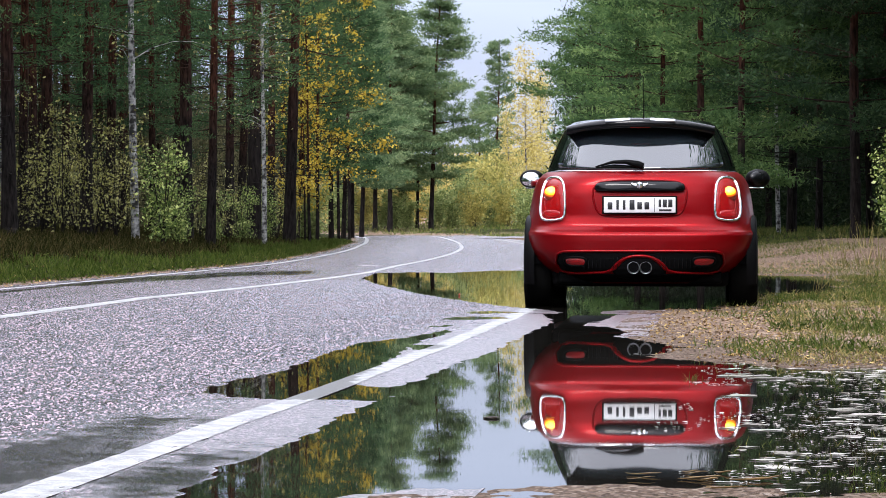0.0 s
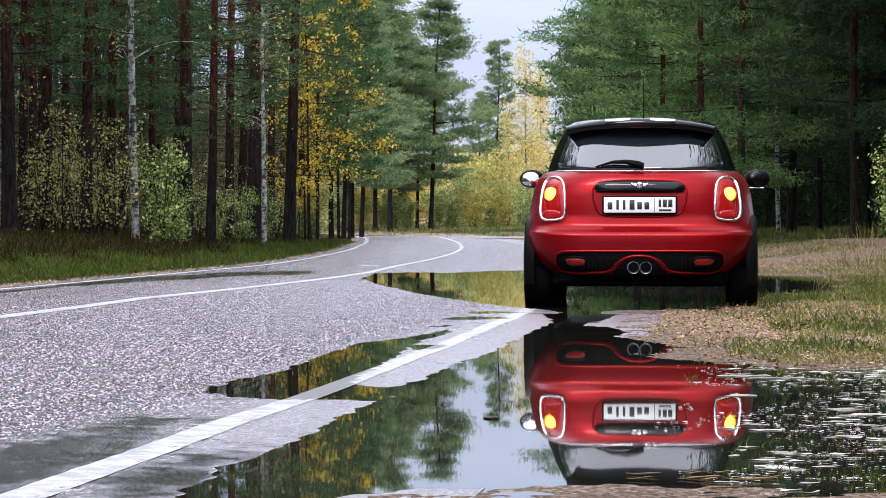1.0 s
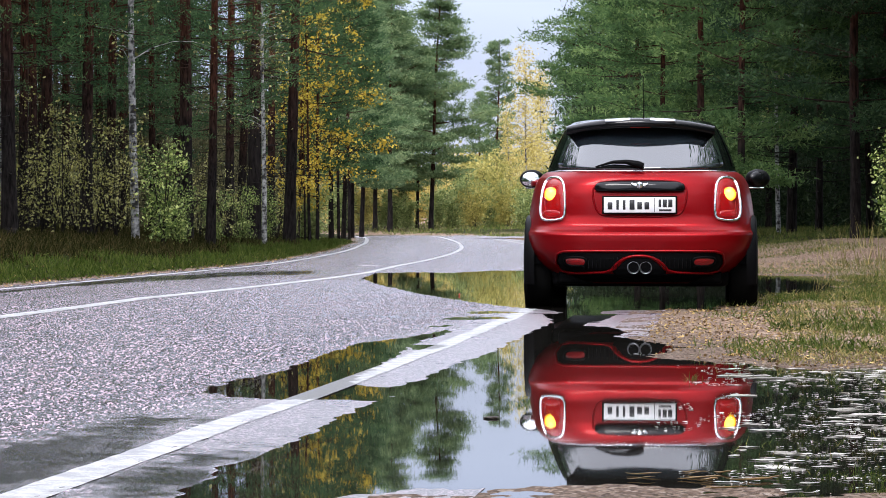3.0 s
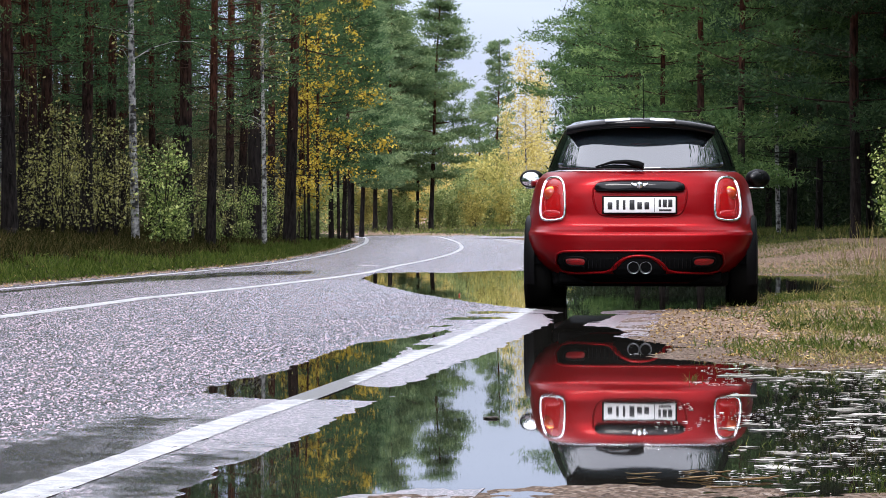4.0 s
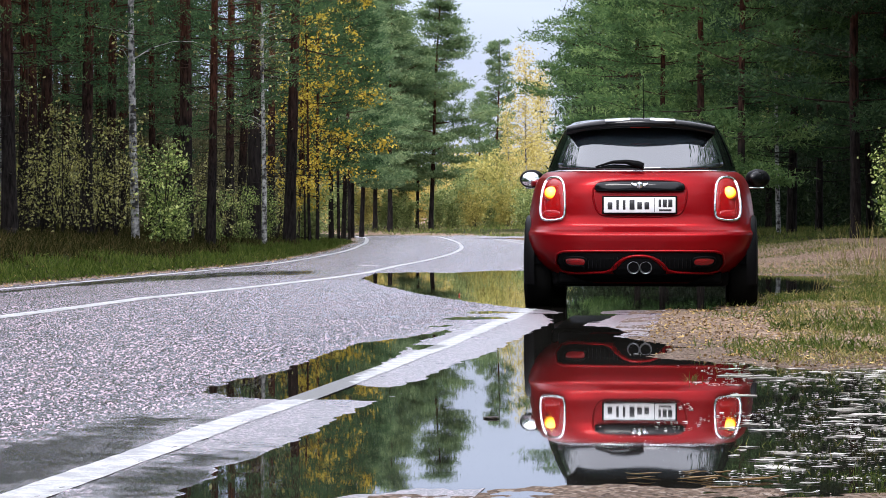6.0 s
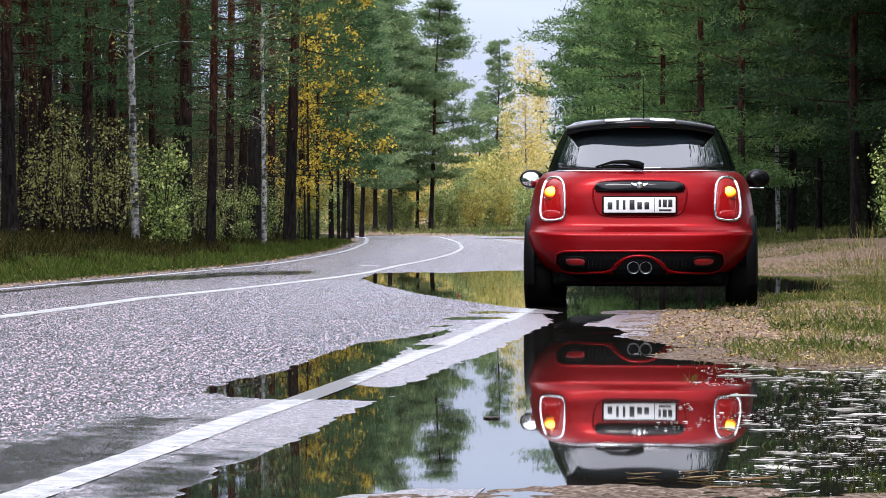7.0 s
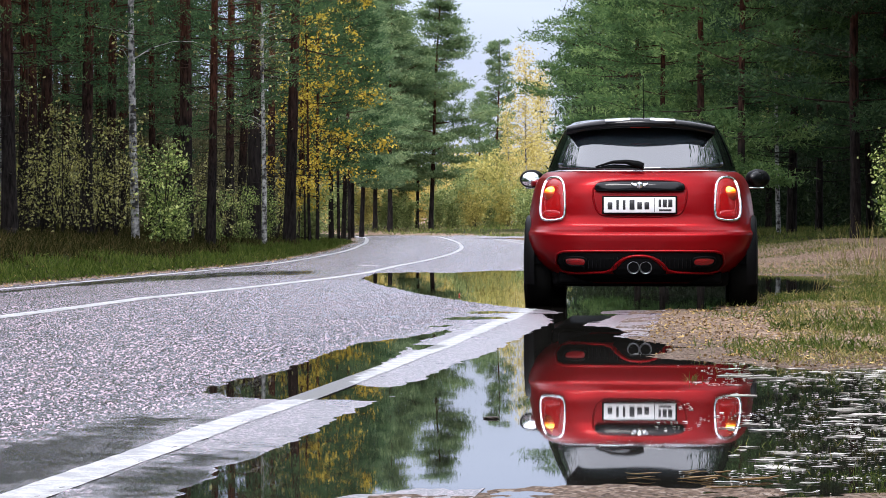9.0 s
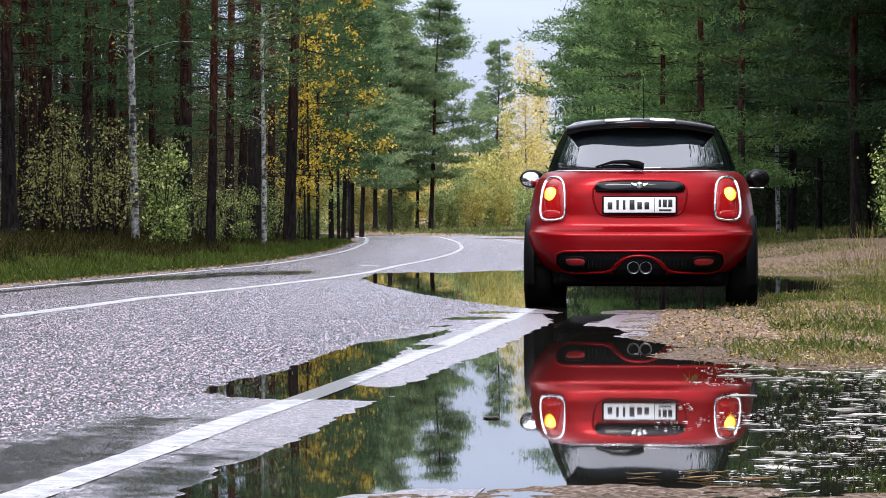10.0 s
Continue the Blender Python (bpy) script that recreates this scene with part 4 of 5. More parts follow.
def bush(name, seed, h, reach, leaf, stems=5, twigs=16, clusters=4, per=6, size=0.05, loose=0.07):
    """A many-stemmed shrub: leaning stems, side twigs, loose clusters of leaves."""
    rng = np.random.default_rng(seed)
    t = new(name)
    cen = []
    s = np.linspace(0, 1, 6)
    for _ in range(stems):
        limbs = []
        a, k = rng.uniform(0, 2 * np.pi), rng.uniform(0.5, 1.0)
        out = reach * rng.uniform(0.25, 0.8)
        stem = np.stack([math.cos(a) * out * s ** 1.3, math.sin(a) * out * s ** 1.3, h * k * s - 0.05 * (s == 0)], 1)
        limbs.append(tube(stem, np.linspace(0.014, 0.004, 6), 5))
        for _ in range(twigs):
            u, b = rng.uniform(0.12, 1.0), rng.uniform(0, 2 * np.pi)
            L = reach * rng.uniform(0.2, 0.55) * (1.1 - 0.5 * u)
            base = np.array([np.interp(u, s, stem[:, i]) for i in range(3)])
            tw = base + np.stack([math.cos(b) * L * s, math.sin(b) * L * s, L * (0.6 * s - 0.5 * s * s)], 1)
            limbs.append(tube(tw[::2], np.linspace(0.005, 0.002, 3), 3))
            w = rng.uniform(0.2, 1.05, clusters)
            cen.append(np.stack([np.interp(w, s, tw[:, i]) for i in range(3)], 1))
        v, f = join(limbs)
        part("stem", mesh("stem", v, [f], M_PINE, True), t)
    v, f = leaves(np.vstack(cen), loose, size, per, rng)
    tagged(part("crown", mesh("crown", v, [f], leaf), t), kind="stuff")
    return t


def broadleaf(name, seed, h, r, crown, reach, leaf, bark=M_BIRCH, twigs=70, per=26, size=0.06, spread_=0.22, lean=0.3):
    """A birch or shrub: slim trunk, rising twigs, many small leaves."""
    rng = np.random.default_rng(seed)
    t = new(name)
    path = trunk_path(h, rng.normal(size=2) * lean, rng)
    v, f = tube(path, r * (1 - 0.9 * path[:, 2].clip(0) / h), 10)
    limbs, cen = [(v, f)], []
    for _ in range(twigs):
        z = rng.uniform(crown, h * 0.97)
        a = rng.uniform(0, 2 * np.pi)
        L = reach * rng.uniform(0.4, 1.1) * (1.05 - 0.75 * (z - crown) / (h - crown))
        s = np.linspace(0, 1, 5)
        base = np.array([np.interp(z, path[:, 2], path[:, 0]), np.interp(z, path[:, 2], path[:, 1]), z])
        p = base + np.stack([math.cos(a) * L * s, math.sin(a) * L * s, L * (0.7 * s - 0.55 * s * s)], 1)
        limbs.append(tube(p, np.linspace(0.012, 0.003, 5), 4))
        u = rng.uniform(0.3, 1, 5)
        cen.append(np.stack([np.interp(u, s, p[:, i]) for i in range(3)], 1))
    v, f = join(limbs)
    part("trunk", mesh("trunk", v, [f], bark, True), t)
    v, f = leaves(np.vstack(cen), spread_, size, max(1, per // 5), rng)
    tagged(part("crown", mesh("crown", v, [f], leaf), t), kind="stuff")
    return t


def ground_z(x, y):
    z, _, _ = height(np.array([x]), np.array([y]))
    return float(z[0])


def plant(proto, spots, label, category, group, rng, scale=(0.9, 1.15)):
    """Stands copies of a plant at (x, y) spots."""
    for i, s in enumerate(spots):
        k = s[2] if len(s) > 2 else rng.uniform(*scale)
        m = pose(s[0], s[1], ground_z(s[0], s[1]) - 0.03, rng.uniform(-1.5, 1.5), rng.uniform(-1.5, 1.5), rng.uniform(0, 360))
        proto_i = proto[i % len(proto)]
        o = copy_thing(proto_i, m)
        o.scale = (k, k, k)
        tagged(o, label, category, group)


def spot(u, y):
    """A spot at a bearing and a distance up the road; bearings count in 1/5600 from 784, straight ahead."""
    return ((u - 784) * y / 5600, y)


def drop_protos(protos):
    for p in protos:
        for o in (*p.children_recursive, p):
            bpy.data.objects.remove(o)


def build_forest():
    rng = np.random.default_rng(5)
    tall = [pine("pine_tree", 11 + i, h=15 + i, r=0.125, crown=2.9 + 0.5 * i, reach=1.9, whorls=24, per=4, sprays=11, count=22, blade=(0.10, 0.024), pad=(0.12, 0.05), lean=0.12, dead=18) for i in range(3)]
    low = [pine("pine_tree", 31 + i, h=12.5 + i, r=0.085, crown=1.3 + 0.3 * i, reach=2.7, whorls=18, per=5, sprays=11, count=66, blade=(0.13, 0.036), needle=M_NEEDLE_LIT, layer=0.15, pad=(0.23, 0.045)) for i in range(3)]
    deep = [pine("pine_tree", 21 + i, h=15 + i, r=0.115, crown=2.6 + 0.8 * i, reach=1.9, whorls=22, per=4, sprays=10, count=16, blade=(0.12, 0.03), needle=M_NEEDLE_SHADED, lean=0.15) for i in range(2)]
    shade = [pine("pine_tree", 41 + i, h=13.5 + i, r=0.09, crown=1.9 + 0.4 * i, reach=2.5, whorls=19, per=6, sprays=15, count=22, blade=(0.13, 0.036), layer=0.10, needle=M_NEEDLE_SHADED) for i in range(2)]
    edge = [pine("pine_tree", 46 + i, h=13 + i, r=0.095, crown=2.7 + 0.3 * i, reach=2.2, whorls=20, per=6, sprays=14, count=26, blade=(0.13, 0.036), layer=0.12, droop=0.08) for i in range(2)]
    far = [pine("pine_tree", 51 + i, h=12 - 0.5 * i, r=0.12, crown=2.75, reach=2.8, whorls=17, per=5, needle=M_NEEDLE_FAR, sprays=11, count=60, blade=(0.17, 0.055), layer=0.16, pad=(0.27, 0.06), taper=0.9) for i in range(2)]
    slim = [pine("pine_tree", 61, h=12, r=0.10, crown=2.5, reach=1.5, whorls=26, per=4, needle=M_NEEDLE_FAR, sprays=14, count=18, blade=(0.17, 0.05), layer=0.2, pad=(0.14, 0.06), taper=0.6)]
    birch = [broadleaf("birch_tree", 71 + i, 12, 0.085, 3.2, 1.6, M_OLIVE, twigs=60, per=25, size=0.07, lean=0.12) for i in range(2)]
    gold = [broadleaf("birch_tree", 81 + i, 10.0, 0.07, 1.2, 1.5, M_GOLD, twigs=110, per=45, size=0.11, spread_=0.26) for i in range(2)]
    sparse = [broadleaf("birch_tree", 86 + i, 10.0, 0.06, 1.6, 1.9, M_YELLOW, bark=M_PINE, twigs=40, per=55, size=0.10, spread_=0.13) for i in range(2)]
    green = [bush("shrub", 91, 1.9, 0.75, M_GREENLEAF, stems=7, twigs=16, per=7)]
    olive = [bush("shrub", 95 + i, 2.7, 1.0, M_OLIVE, stems=5, twigs=10, per=5, clusters=3) for i in range(3)]
    ybush = [bush("shrub", 101 + i, 3.2, 1.5, m, stems=7, twigs=16, per=9, size=0.12, loose=0.16) for i, m in enumerate((M_FARGREEN, M_FARBUSH, M_FARGREEN))]
    gbush = [bush("shrub", 111 + i, 3.0, 1.5, m, stems=7, twigs=16, per=9, size=0.12, loose=0.16) for i, m in enumerate((M_GOLD, M_FARBUSH))]
    # forest on the road's outer side
    near = [(17, 52, 1.0), (42, 58, 0.8), (85, 62, 1.0), (152, 56, 0.9), (192, 66, 0.9), (330, 64, 1.1), (372, 60, 0.75), (405, 78, 1.0), (425, 84, 1.0), (448, 76, 1.4), (512, 82, 1.25), (532, 96, 0.9), (318, 80, 1.0), (270, 90, 0.9), (60, 75, 1), (120, 84, 1), (480, 90, 1.0)]
    plant(tall, [(*spot(u, y), k) for u, y, k in near], "tall dark pine at the edge of the forest", "tree", "roadside pines", rng)
    plant(edge, [(*spot(u, y), k) for u, y, k in ((548, 96, 0.85), (586, 112, 0.95), (608, 126, 1.0), (500, 104, 1.0))], "dense green pine at the edge of the forest", "tree", "roadside pines", rng)
    spots = []
    while len(spots) < 26:
        y = rng.uniform(84, 135)
        x = spot(rng.uniform(-60, 560), y)[0]
        if road_offset(np.array([x]), np.array([y]))[0] < -6.5:
            spots.append((x, y))
    plant(deep, spots, "pine deep in the dark forest", "tree", "forest pines", rng)
    spots = [spot(u, y) for u, y in ((622, 140), (640, 152), (560, 138))] + [(*spot(u, y), k) for u, y, k in ((762, 196, 1.3), (690, 192, 1.3), (738, 205, 1.0), (664, 194, 1.25), (640, 205, 1.3), (715, 215, 1.2), (610, 200, 1.3))]
    plant(far, spots, "green pine standing at the road's bend", "tree", "pines at the bend", rng, (0.95, 1.05))
    plant(slim, [(*spot(876, 225), 1.1), (*spot(850, 240), 0.85)], "green pine standing at the road's bend", "tree", "pines at the bend", rng)
    plant(birch, [(*spot(240, 58), 0.95), (*spot(468, 72), 0.75), (*spot(8, 60), 0.7), (*spot(585, 120), 0.7), (*spot(1378, 74), 0.7), (*spot(1398, 80), 0.7)], "white-barked birch among the pines", "tree", "birches", rng)
    plant(gold, [(*spot(932, 205), 1.18), (*spot(962, 215), 1.0), (*spot(905, 220), 0.85), (*spot(948, 230), 1.15)], "birch with yellow autumn leaves", "tree", "yellow birches", rng)
    plant(sparse, [(*spot(562, 94), 1.0), (*spot(540, 88), 0.5), (*spot(600, 118), 1.1), (*spot(548, 86), 0.75), (*spot(618, 124), 1.2), (*spot(528, 92), 0.6)], "birch with scattered yellow leaves", "tree", "yellow birches", rng)
    # pines behind the parked car
    right = [(1128, 92), (1172, 80), (1240, 74), (1312, 66), (1400, 70), (1515, 56), (1590, 60), (1180, 100), (1290, 92), (1450, 86), (1360, 104), (1108, 112), (1540, 82), (1110, 120), (1250, 118), (1480, 110), (1080, 135), (1620, 72)]
    # lit-tone needles left of bearing 1340, shaded-tone needles right of it
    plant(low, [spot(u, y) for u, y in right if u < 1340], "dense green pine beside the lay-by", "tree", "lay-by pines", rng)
    plant(shade, [spot(u, y) for u, y in right if u >= 1340], "pine beside the lay-by with shade in its needle colour", "tree", "lay-by pines", rng)
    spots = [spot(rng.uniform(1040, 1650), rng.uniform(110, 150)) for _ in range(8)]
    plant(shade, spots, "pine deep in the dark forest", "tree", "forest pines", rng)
    # undergrowth
    spots = [(288, 54, 1.0), (316, 57, 0.65), (430, 72, 0.7), (465, 78, 0.75), (380, 66, 0.6), (1592, 47, 1.0)]
    plant(green, [(*spot(u, y), k) for u, y, k in spots], "leafy green shrub with pale wet leaves", "shrub", "undergrowth", rng)
    spots = [(28, 55, 0.8), (112, 54, 0.85), (168, 54, 0.9), (205, 56, 0.95), (75, 55, 1.0), (95, 57, 0.9), (135, 59, 1.05), (180, 58, 0.9), (208, 62, 1.0), (60, 64, 1.0), (20, 68, 0.9), (335, 66, 0.7), (405, 70, 0.8), (440, 78, 0.8), (490, 84, 0.8), (150, 72, 1.1), (355, 74, 0.8), (520, 90, 0.7)]
    plant(olive, [(*spot(u, y), k) for u, y, k in spots], "thin sapling with sparse yellowing leaves", "shrub", "undergrowth", rng)
    plant(ybush, [(*spot(u, y), k) for u, y, k in ((545, 96, 0.7), (532, 100, 0.6), (700, 205, 1.0), (800, 200, 0.9), (840, 196, 1.0), (870, 202, 1.1), (770, 210, 1.1), (900, 198, 1.0), (820, 215, 1.4), (720, 198, 0.8), (860, 220, 1.7), (930, 194, 0.9), (680, 205, 1.0), (640, 200, 1.0), (600, 196, 1.0), (950, 205, 1.3), (980, 200, 1.3), (610, 215, 1.3), (835, 205, 1.2), (885, 210, 1.5))], "yellow autumn bush beyond the bend", "shrub", "autumn bushes", rng)
    plant(gbush, [(*spot(u, y), k) for u, y, k in ((570, 232, 1.5), (605, 238, 1.7), (640, 230, 1.5), (672, 236, 1.7), (705, 232, 1.5), (735, 240, 1.8), (765, 232, 1.6), (795, 238, 1.8), (825, 244, 2.0), (860, 240, 2.0), (895, 246, 2.2), (930, 240, 2.0), (965, 238, 2.2))], "tall pale gold bush beyond the bend", "shrub", "autumn bushes", rng)
    # trees round and behind the camera, added out of view to darken reflections
    back = [(-14, -25), (-18, -8), (-17, 12), (-13, 28), (-16, 36), (9, -30), (13, -14), (12, 4), (14, 20), (11, 34), (8, 44), (-10, -45), (3, -55), (-3, -60), (-12, 44)]
    plant(tall, back, "tall dark pine at the edge of the forest", "tree", "roadside pines", rng)
    drop_protos(tall + edge + deep + low + shade + far + slim + birch + gold + sparse + green + olive + ybush + gbush)
    # unseen woods behind and beside the camera, added to block sky light, uncounted
    a, q = rng.uniform(math.pi * 0.93, 2.07 * math.pi, 2600), rng.uniform(34, 62, 2600)
    b = np.stack([q * np.cos(a), 8 + q * np.sin(a), 22 * rng.random(2600) ** 1.1], 1)
    tagged(new("woods_behind", foliage("woods_behind", b[np.abs(road_offset(b[:, 0], b[:, 1])) > 5], 0.9, 0.9, 0.35, 24, rng, M_NEEDLE, 0.3)), "unseen woodland added to darken reflections and skylight", "woods", kind="stuff")
    x = np.concatenate([rng.uniform(-30, -13, 1500), rng.uniform(9.5, 28, 1500)])
    b = np.stack([x, rng.uniform(-22, 42, 3000), 1.5 + 17 * rng.random(3000)], 1)
    tagged(new("woods_beside", foliage("woods_beside", b, 0.9, 0.9, 0.35, 20, rng, M_NEEDLE, 0.3)), "unseen woodland added to darken reflections and skylight", "woods", kind="stuff")
    # an unseen canopy, added to keep skylight off the forest floor
    b = np.stack([rng.uniform(-34, 30, 9000), rng.uniform(42, 150, 9000), rng.uniform(7.5, 15, 9000)], 1)
    d = road_offset(b[:, 0], b[:, 1])
    b = b[((d < -8.5) & (b[:, 1] < 125) & (rng.random(9000) < 0.6)) | ((b[:, 0] > 5.0 + 0.13 * (b[:, 1] - 48)) & (d > 4))]
    tagged(new("forest_canopy", foliage("forest_canopy", b, 0.9, 1.0, 0.5, 16, rng, M_NEEDLE, 0.0)), "unseen canopy added to shade the forest", "woods", kind="stuff")
    # a lower layer, mostly above view, added to darken the right-hand wood
    b = np.stack([rng.uniform(5, 17, 1500), rng.uniform(46, 82, 1500), rng.uniform(6.0, 8.5, 1500)], 1)
    b = b[b[:, 0] > 5.4 + 0.06 * (b[:, 1] - 46)]
    tagged(new("overhanging_boughs", foliage("overhanging_boughs", b, 0.6, 0.4, 0.12, 40, rng, M_NEEDLE_SHADED, 0.0)), "boughs added above view to shade the lay-by wood", "woods", kind="stuff")
    # woods in the distance, uncounted
    c = [(x, y, rng.uniform(0.3, 9)) for x, y in zip(rng.uniform(7, 26, 1200), rng.uniform(95, 140, 1200)) if x > 6]
    g = np.random.default_rng(77)
    y = g.uniform(104, 140, 2600)
    c += list(zip(y * g.uniform(0.042, 0.145, 2600), y, 0.2 + 6.5 * g.random(2600) ** 1.3))
    # fills the gaps between trees; its colour carries the interior's shade
    tagged(new("forest_interior", foliage("forest_interior", np.array(c), 0.5, 0.26, 0.06, 44, rng, M_DEEP, 0.4)), "young growth with forest shade in its dark colour", "woods", kind="stuff")
    y = g.uniform(100, 140, 2300)
    c = np.stack([-y * g.uniform(0.050, 0.150, 2300), y, 0.2 + 5.0 * g.random(2300) ** 1.2], 1)
    tagged(new("young_growth", foliage("young_growth", c[road_offset(c[:, 0], y) < -5], 0.55, 0.24, 0.06, 36, rng, M_UNDER, 0.4)), "olive growth lightened for light between the trunks", "woods", kind="stuff")
    c = []
    for _ in range(2600):
        y = rng.uniform(150, 280)
        x = rng.uniform(-1, 1) * 45
        u = 784 + x * 5600 / y
        if u < 560:
            top = 6.5
        elif u > 985:
            top = 12
        else:
            continue
        if y < 192 and abs(u - 780) < 260:
            continue
        z = rng.uniform(0.2, top)
        c.append((x, y, ground_z(x, y) + z))
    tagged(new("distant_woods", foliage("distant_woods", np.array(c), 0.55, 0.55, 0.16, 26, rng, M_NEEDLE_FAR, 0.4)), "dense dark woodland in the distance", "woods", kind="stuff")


def scatter(n, x0, x1, y0, y1, rng, keep):
    x, y = rng.uniform(x0, x1, n), y0 * (y1 / y0) ** rng.uniform(0, 1, n)
    z, g, _ = height(x, y)
    d = road_offset(x, y)
    k = keep(x, y, z, g, d)
    return np.stack([x[k], y[k], z[k]], 1)


def build_litter():
    rng = np.random.default_rng(8)
    left = scatter(230000, -14, 1, 24, 110, rng, lambda x, y, z, g, d: (d < -2.82 - 0.25 * rng.random(len(x))) & (d > -10))
    edge = road_offset(left[:, 0], left[:, 1]) + 0.7 * vnoise(left[:, 0], left[:, 1], 0.6, 71) > -4.3
    v, f = blades(left[edge], 0.02, 0.11, 0.016, 1, rng, 1.4)
    tagged(new("verge_grass", mesh("verge_grass", v, [f], M_FRESH)), "fresh wet green grass along the road edge", "grass", kind="stuff")
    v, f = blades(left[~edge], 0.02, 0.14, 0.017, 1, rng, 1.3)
    tagged(new("wood_grass", mesh("wood_grass", v, [f], M_VERGE)), "brownish grass before the forest, darkened for shade", "grass", kind="stuff")
    far = scatter(30000, -20, 30, 150, 230, rng, lambda x, y, z, g, d: (y > 188) | (d > 4))
    v, f = blades(far, 0.02, 0.30, 0.04, 1, rng, 1.6)
    tagged(new("far_grass", mesh("far_grass", v, [f], M_GRASS)), "pale grass beyond the bend", "grass", kind="stuff")
    right = scatter(150000, 0.4, 6.5, 9.5, 60, rng, lambda x, y, z, g, d: (d > 4.0) & (z > 0.002) & (0.8 * vnoise(x, y, 0.8, 41) + 0.9 * vnoise(x, y, 3, 42) + np.clip((d - 5.0) * 0.35, -0.55, 0.7) > 0.0))
    v, f = blades(right, 0.015, 0.055, 0.006, 1, rng, 1.3)
    tagged(new("lay_by_grass", mesh("lay_by_grass", v, [f], M_GRASS)), "short patchy grass on the muddy lay-by", "grass", kind="stuff")
    wide = scatter(30000, 3, 14, 38, 120, rng, lambda x, y, z, g, d: (d > 5.2) & (g > 0.4))
    v, f = blades(wide, 0.02, 0.14, 0.014, 1, rng, 1.6)
    tagged(new("wood_edge_grass", mesh("wood_edge_grass", v, [f], M_GRASS)), "straw-coloured grass at the edge of the wood", "grass", kind="stuff")
    dry = scatter(700, 4.6, 8.0, 36, 52, rng, lambda x, y, z, g, d: (x / y > 0.118) & (vnoise(x, y, 0.9, 61) > -0.1))
    v, f = blades(dry, 0.03, 0.34, 0.012, 1, rng, 4.0)
    tagged(new("dry_stalks", mesh("dry_stalks", v, [f], M_STRAW)), "tall dry straw stalks at the edge of the wood", "grass", kind="stuff")
    pond = scatter(7500, 0.5, 2.6, 7.1, 14.5, rng, lambda x, y, z, g, d: (z < 0.01) & (vnoise(x, y, 1.6, 44) + np.clip((x / y - 0.085) * 16, -0.9, 0.7) > 0.45))
    pond[:, 2] = np.maximum(pond[:, 2], -0.01)
    v, f = blades(pond, 0.01, 0.030, 0.003, 1, rng, 1.0)
    tagged(new("puddle_grass", mesh("puddle_grass", v, [f], M_GRASS)), "thin grass blades standing in the puddle", "grass", kind="stuff")
    thick = scatter(70000, 1.4, 5, 13.5, 36, rng, lambda x, y, z, g, d: (d > 4.4) & (z > 0.003) & (vnoise(x, y, 0.9, 51) + 0.6 * vnoise(x, y, 4, 52) + np.clip((d - 5.2) * 0.5, -0.5, 0.5) > -0.12))
    green = vnoise(thick[:, 0], thick[:, 1] * 0.5, 2.2, 73) > 0.1
    v, f = blades(thick[green], 0.015, 0.05, 0.007, 1, rng, 1.0)
    tagged(new("green_grass", mesh("green_grass", v, [f], M_FRESH)), "fresh green grass patches on the wet lay-by", "grass", kind="stuff")
    v, f = blades(thick[~green], 0.015, 0.045, 0.006, 1, rng, 0.7)
    tagged(new("rough_grass", mesh("rough_grass", v, [f], M_STRAW)), "short straw-coloured grass on the wet lay-by", "grass", kind="stuff")
    fallen = scatter(130000, 0.2, 6, 11.0, 60, rng, lambda x, y, z, g, d: (d > 3.7) & (z > 0.002) & (vnoise(x, y, 1.3, 46) + 0.8 * vnoise(x, y, 6, 47) > -0.25))
    fallen[:, 2] += 0.004
    v, f = leaves(fallen, 0.003, 0.0135, 1, rng, 0.8)
    tagged(new("fallen_leaves", mesh("fallen_leaves", v, [f], M_LITTER)), "fallen yellow and brown leaves on mud", "leaf litter", kind="stuff")
    side = scatter(4000, -8, 0, 24, 90, rng, lambda x, y, z, g, d: (d < -2.6) & (d > -8))
    side[:, 2] += 0.01
    v, f = leaves(side, 0.004, 0.028, 1, rng, 0.5)
    tagged(new("verge_leaves", mesh("verge_leaves", v, [f], M_LITTER)), "fallen yellow leaves on the verge", "leaf litter", kind="stuff")
    rim = scatter(20000, -6, 1, 20, 110, rng, lambda x, y, z, g, d: (d < -2.76) & (d > -3.0) & (vnoise(x, y, 0.5, 81) > -0.5))
    rim[:, 2] += 0.012
    v, f = leaves(rim, 0.004, 0.028, 1, rng, 0.4)
    tagged(new("edge_leaves", mesh("edge_leaves", v, [f], M_LITTER)), "pale fallen leaves along the asphalt edge", "leaf litter", kind="stuff")
    # pale flecks that float on the water
    def flecks(n, small, big, power, seed, bias):
        pts = scatter(n, 0.2, 2.6, 7.1, 15, rng, lambda x, y, z, g, d: (z < 0.0) & (0.55 * vnoise(x, y * 0.5, 2.2, seed) + 0.7 * vnoise(x, y * 0.4, 9, seed + 1) + np.clip((x / y - 0.085) * 16, -1.3, 0.75) > bias))
        k = len(pts)
        size = (small + (big - small) * rng.random(k) ** power) * np.clip(pts[:, 1] / 11, 0.6, 1.1)
        rad = size[:, None] * rng.uniform(0.45, 1.3, (k, 9))
        turn = rng.uniform(0, np.pi, (k, 1))
        slim_ = rng.uniform(0.35, 1.0, (k, 1))
        a = np.linspace(0, 2 * np.pi, 9, endpoint=False)
        u, w = rad * np.cos(a), rad * np.sin(a) * slim_
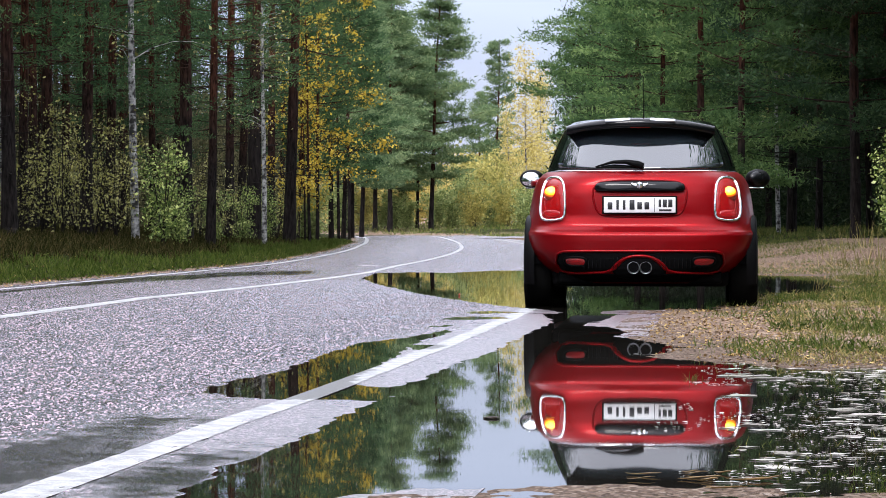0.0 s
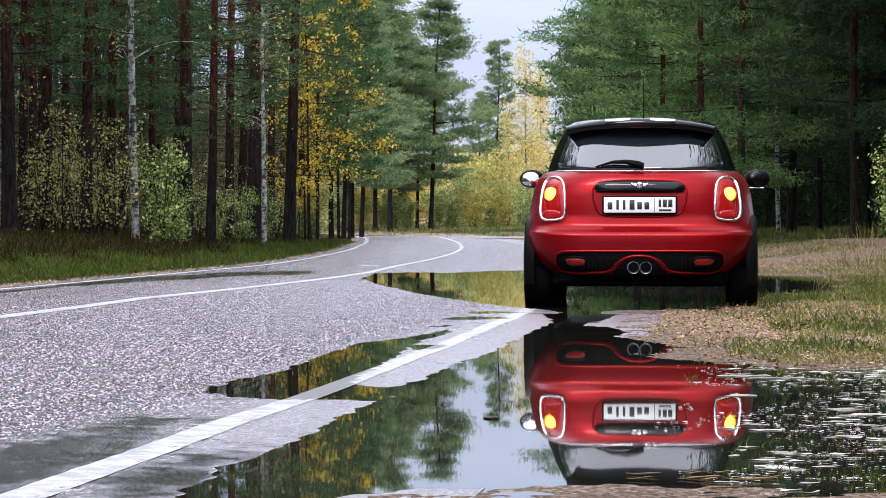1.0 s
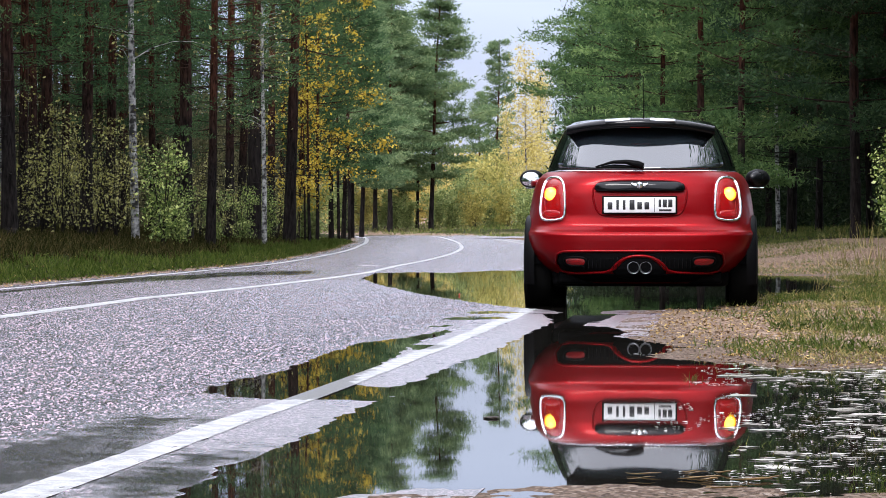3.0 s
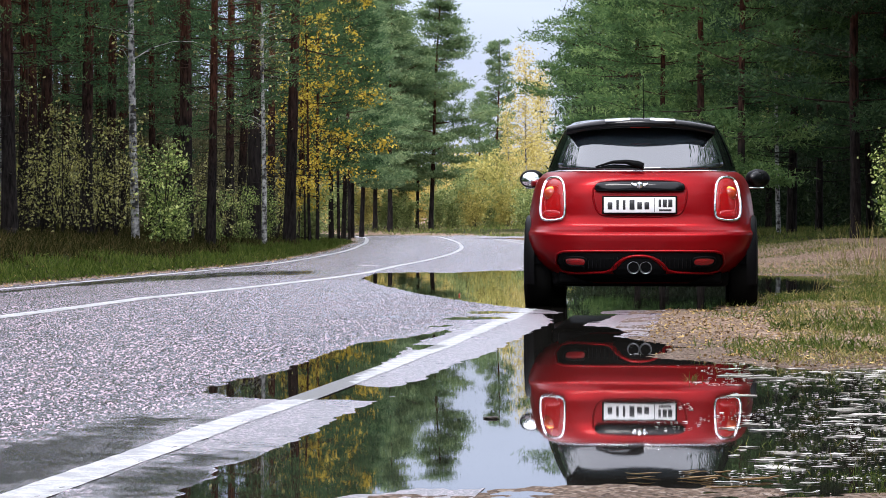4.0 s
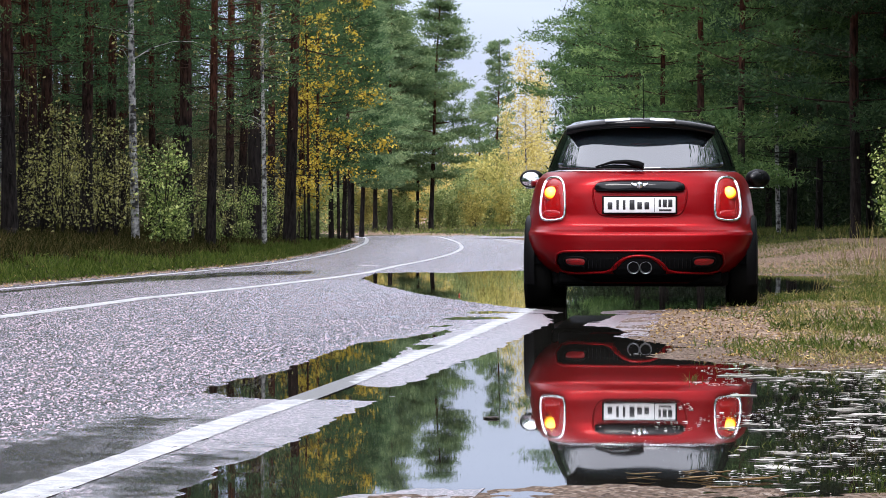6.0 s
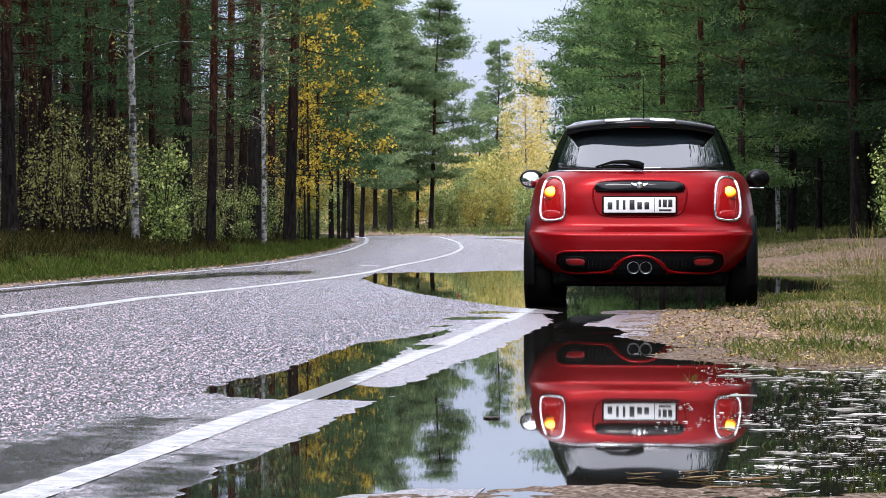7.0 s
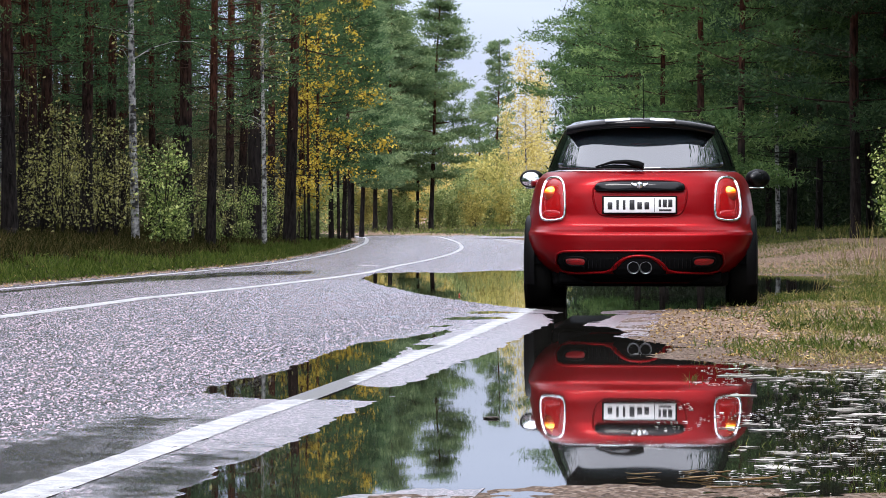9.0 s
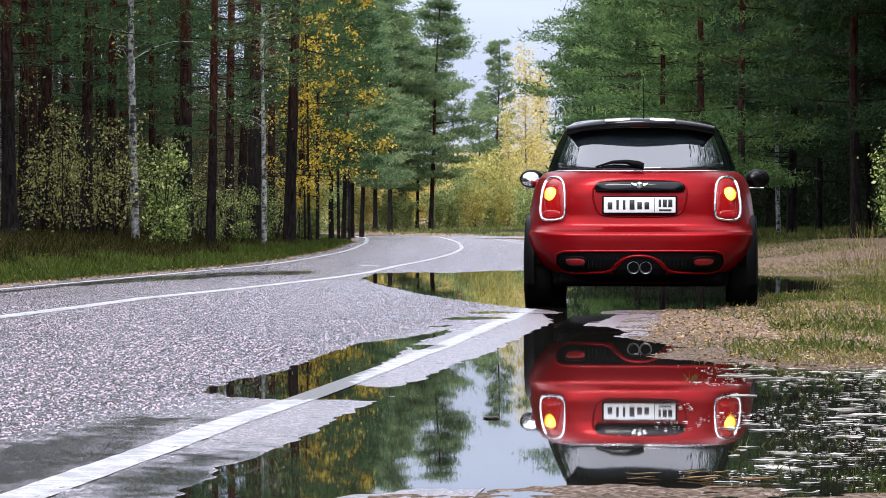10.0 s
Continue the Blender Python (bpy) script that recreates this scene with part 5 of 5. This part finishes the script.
        return np.stack([pts[:, :1] + 1.5 * (u * np.cos(turn) - w * np.sin(turn)), pts[:, 1:2] + 1.2 * (u * np.sin(turn) + w * np.cos(turn)), 0.001 + 0.003 * rng.random((k, 9))], -1).reshape(-1, 3)

    for v, name, label in ((flecks(2300, 0.010, 0.046, 1.8, 48, 0.36), "floating_leaves", "pale leaves floating on the dark puddle"), (flecks(6500, 0.002, 0.009, 1.5, 55, 0.33), "floating_flecks", "pale leaf flecks floating on the dark puddle")):
        tagged(new(name, mesh(name, v, [np.arange(len(v)).reshape(-1, 9)], M_FLECK)), label, "leaf litter", kind="stuff")


def build_floating_leaf():
    bm = bmesh.new()
    bmesh.ops.create_icosphere(bm, subdivisions=3, radius=1.0)
    for vert in bm.verts:
        k = 1 + 0.35 * noise.noise(vert.co * 2.0)
        vert.co = Vector((0.026 * k * vert.co.x, 0.030 * k * vert.co.y, 0.003 + 0.0045 * k * vert.co.z))
    top = from_bm("floating_leaf", bm, M_DARKLEAF, True)
    leaf = tagged(new("floating_leaf", top), "dark curled leaf floating on the puddle", "leaf")
    leaf.matrix_basis = pose(0.153, 9.9, 0.0, 0, 0, 4)


def build_near_debris():
    rng = np.random.default_rng(19)
    # broken straw and curled leaves at the puddle's near rim
    for _ in range(15):
        x, y, a = rng.uniform(0.46, 0.80), rng.uniform(7.15, 7.75), rng.uniform(-0.5, 0.5)
        L, w = rng.uniform(0.04, 0.11), rng.uniform(0.0025, 0.006)
        u = np.linspace(-0.5, 0.5, 7)
        z = 0.004 + 0.002 * np.sin(5 * u + a) + 0.004 * rng.random()
        p = np.stack([u * L, 0.5 * L * u * u, z], 1)
        half = w * np.sqrt(np.clip(1 - (2 * u) ** 2, 0.05, 1))
        v = np.vstack([p + np.outer(half, (0, 1, 0.35)), p - np.outer(half, (0, 1, -0.2)), p + np.outer(half, (0, 0, -0.5))])
        me = mesh("straw_leaf", v, [np.vstack([grid_faces(7, 3), np.stack([14 + np.arange(6), 15 + np.arange(6), 1 + np.arange(6), np.arange(6)], 1)])], M_LITTER, True)
        ob = tagged(new("straw_leaf", me), "curled straw-coloured leaf at the puddle's rim", "leaf", "straw at the rim")
        ob.matrix_basis = pose(x, y, max(0.0, ground_z(x, y)), 0, 0, math.degrees(a))
    near = scatter(4000, 0.72, 1.3, 7.05, 7.9, rng, lambda x, y, z, g, d: vnoise(x, y, 7, 91) + 0.7 * vnoise(x, y, 20, 92) + np.clip((x / y - 0.118) * 30, -1, 0.5) > 0.45)
    near[:, 2] = np.maximum(near[:, 2], -0.004)
    v, f = blades(near, 0.008, 0.020, 0.0028, 1, rng, 0.8)
    tagged(new("rim_grass", mesh("rim_grass", v, [f], M_FRESH)), "short fresh green grass at the puddle's rim", "grass", kind="stuff")
    # a mossy stump on the verge
    bm = bmesh.new()
    bmesh.ops.create_cone(bm, segments=18, radius1=0.095, radius2=0.07, depth=0.16, cap_ends=True)
    bmesh.ops.subdivide_edges(bm, edges=bm.edges[:], cuts=2, use_grid_fill=True)
    for vert in bm.verts:
        vert.co *= 1 + 0.22 * noise.noise(vert.co * 14.0)
    stump = tagged(new("tree_stump", from_bm("tree_stump", bm, M_PINE, True)), "low dark rotten stump in the verge grass", "stump")
    x, y = spot(22, 48)
    stump.matrix_basis = pose(x, y, ground_z(x, y) + 0.07)
    # a reddish leaf on the far water
    bm = bmesh.new()
    bmesh.ops.create_icosphere(bm, subdivisions=2, radius=1.0)
    for vert in bm.verts:
        k = 1 + 0.4 * noise.noise(vert.co * 2.0)
        vert.co = Vector((0.009 * k * vert.co.x, 0.014 * k * vert.co.y, 0.010 + 0.012 * k * vert.co.z))
    red = tagged(new("red_leaf", from_bm("red_leaf", bm, Mat("red maple leaf", (0.40, 0.09, 0.05), 0.5).m, True)), "small curled red leaf floating on the water", "leaf")
    red.matrix_basis = pose(0.14, 27.0, 0.0)


def build_tufts():
    rng = np.random.default_rng(77)
    protos = []
    for i in range(3):
        n = 34 + 10 * i
        a, q = rng.uniform(0, 6.28, n), 0.035 * rng.random(n) ** 0.7
        c = np.stack([q * np.cos(a), q * np.sin(a), np.full(n, -0.01)], 1)
        v, f = blades(c, 0.004, 0.085, 0.0045, 1, rng, 2.2)
        protos.append(new("grass_tuft", mesh("grass_tuft", v, [f], M_VERGE if i else M_GRASS)))
    spots = [(0.98, 12.4), (1.36, 11.9), (1.28, 12.8), (1.5, 12.2), (1.02, 9.1), (1.12, 8.35), (1.7, 13.0), (1.45, 13.9), (1.15, 9.8)]
    for i, (x, y) in enumerate(spots):
        o = copy_thing(protos[i % 3], pose(x, y, max(-0.005, ground_z(x, y)), 0, 0, rng.uniform(0, 360)))
        o.scale = (0.8, 0.8, rng.uniform(0.25, 0.5))
        tagged(o, "tuft of grass standing in the shallow puddle", "grass tuft", "puddle tufts")
    drop_protos(protos)


build_forest()
build_litter()
build_tufts()
build_floating_leaf()
build_near_debris()


# ---------- what moves ----------
def lamp_turn(t):
    """How far the indicator's lit face has turned away: it flashes every 0.6375 s."""
    p = (t - 0.235) % 0.6375
    return float(np.interp(p, [0.0, 0.035, 0.08, 0.29, 0.37, 0.46, 0.53, 0.58, 0.64], [80, 20, 0, 0, 42, 74, 100, 116, 80]))


def motions():
    times = [i / 30 for i in range(301)]
    for b in indicators:
        home = b.matrix_basis.translation.copy()
        walk(b, [(t, pose(home.x, home.y + 0.00022 * lamp_turn(t), home.z, -lamp_turn(t), 0, 0)) for t in times])
    walk(puddle_water, [(t, pose(0.02 * t, 0.05 * t, 0)) for t in (0, 2.5, 5, 7.5, 10)])


motions()
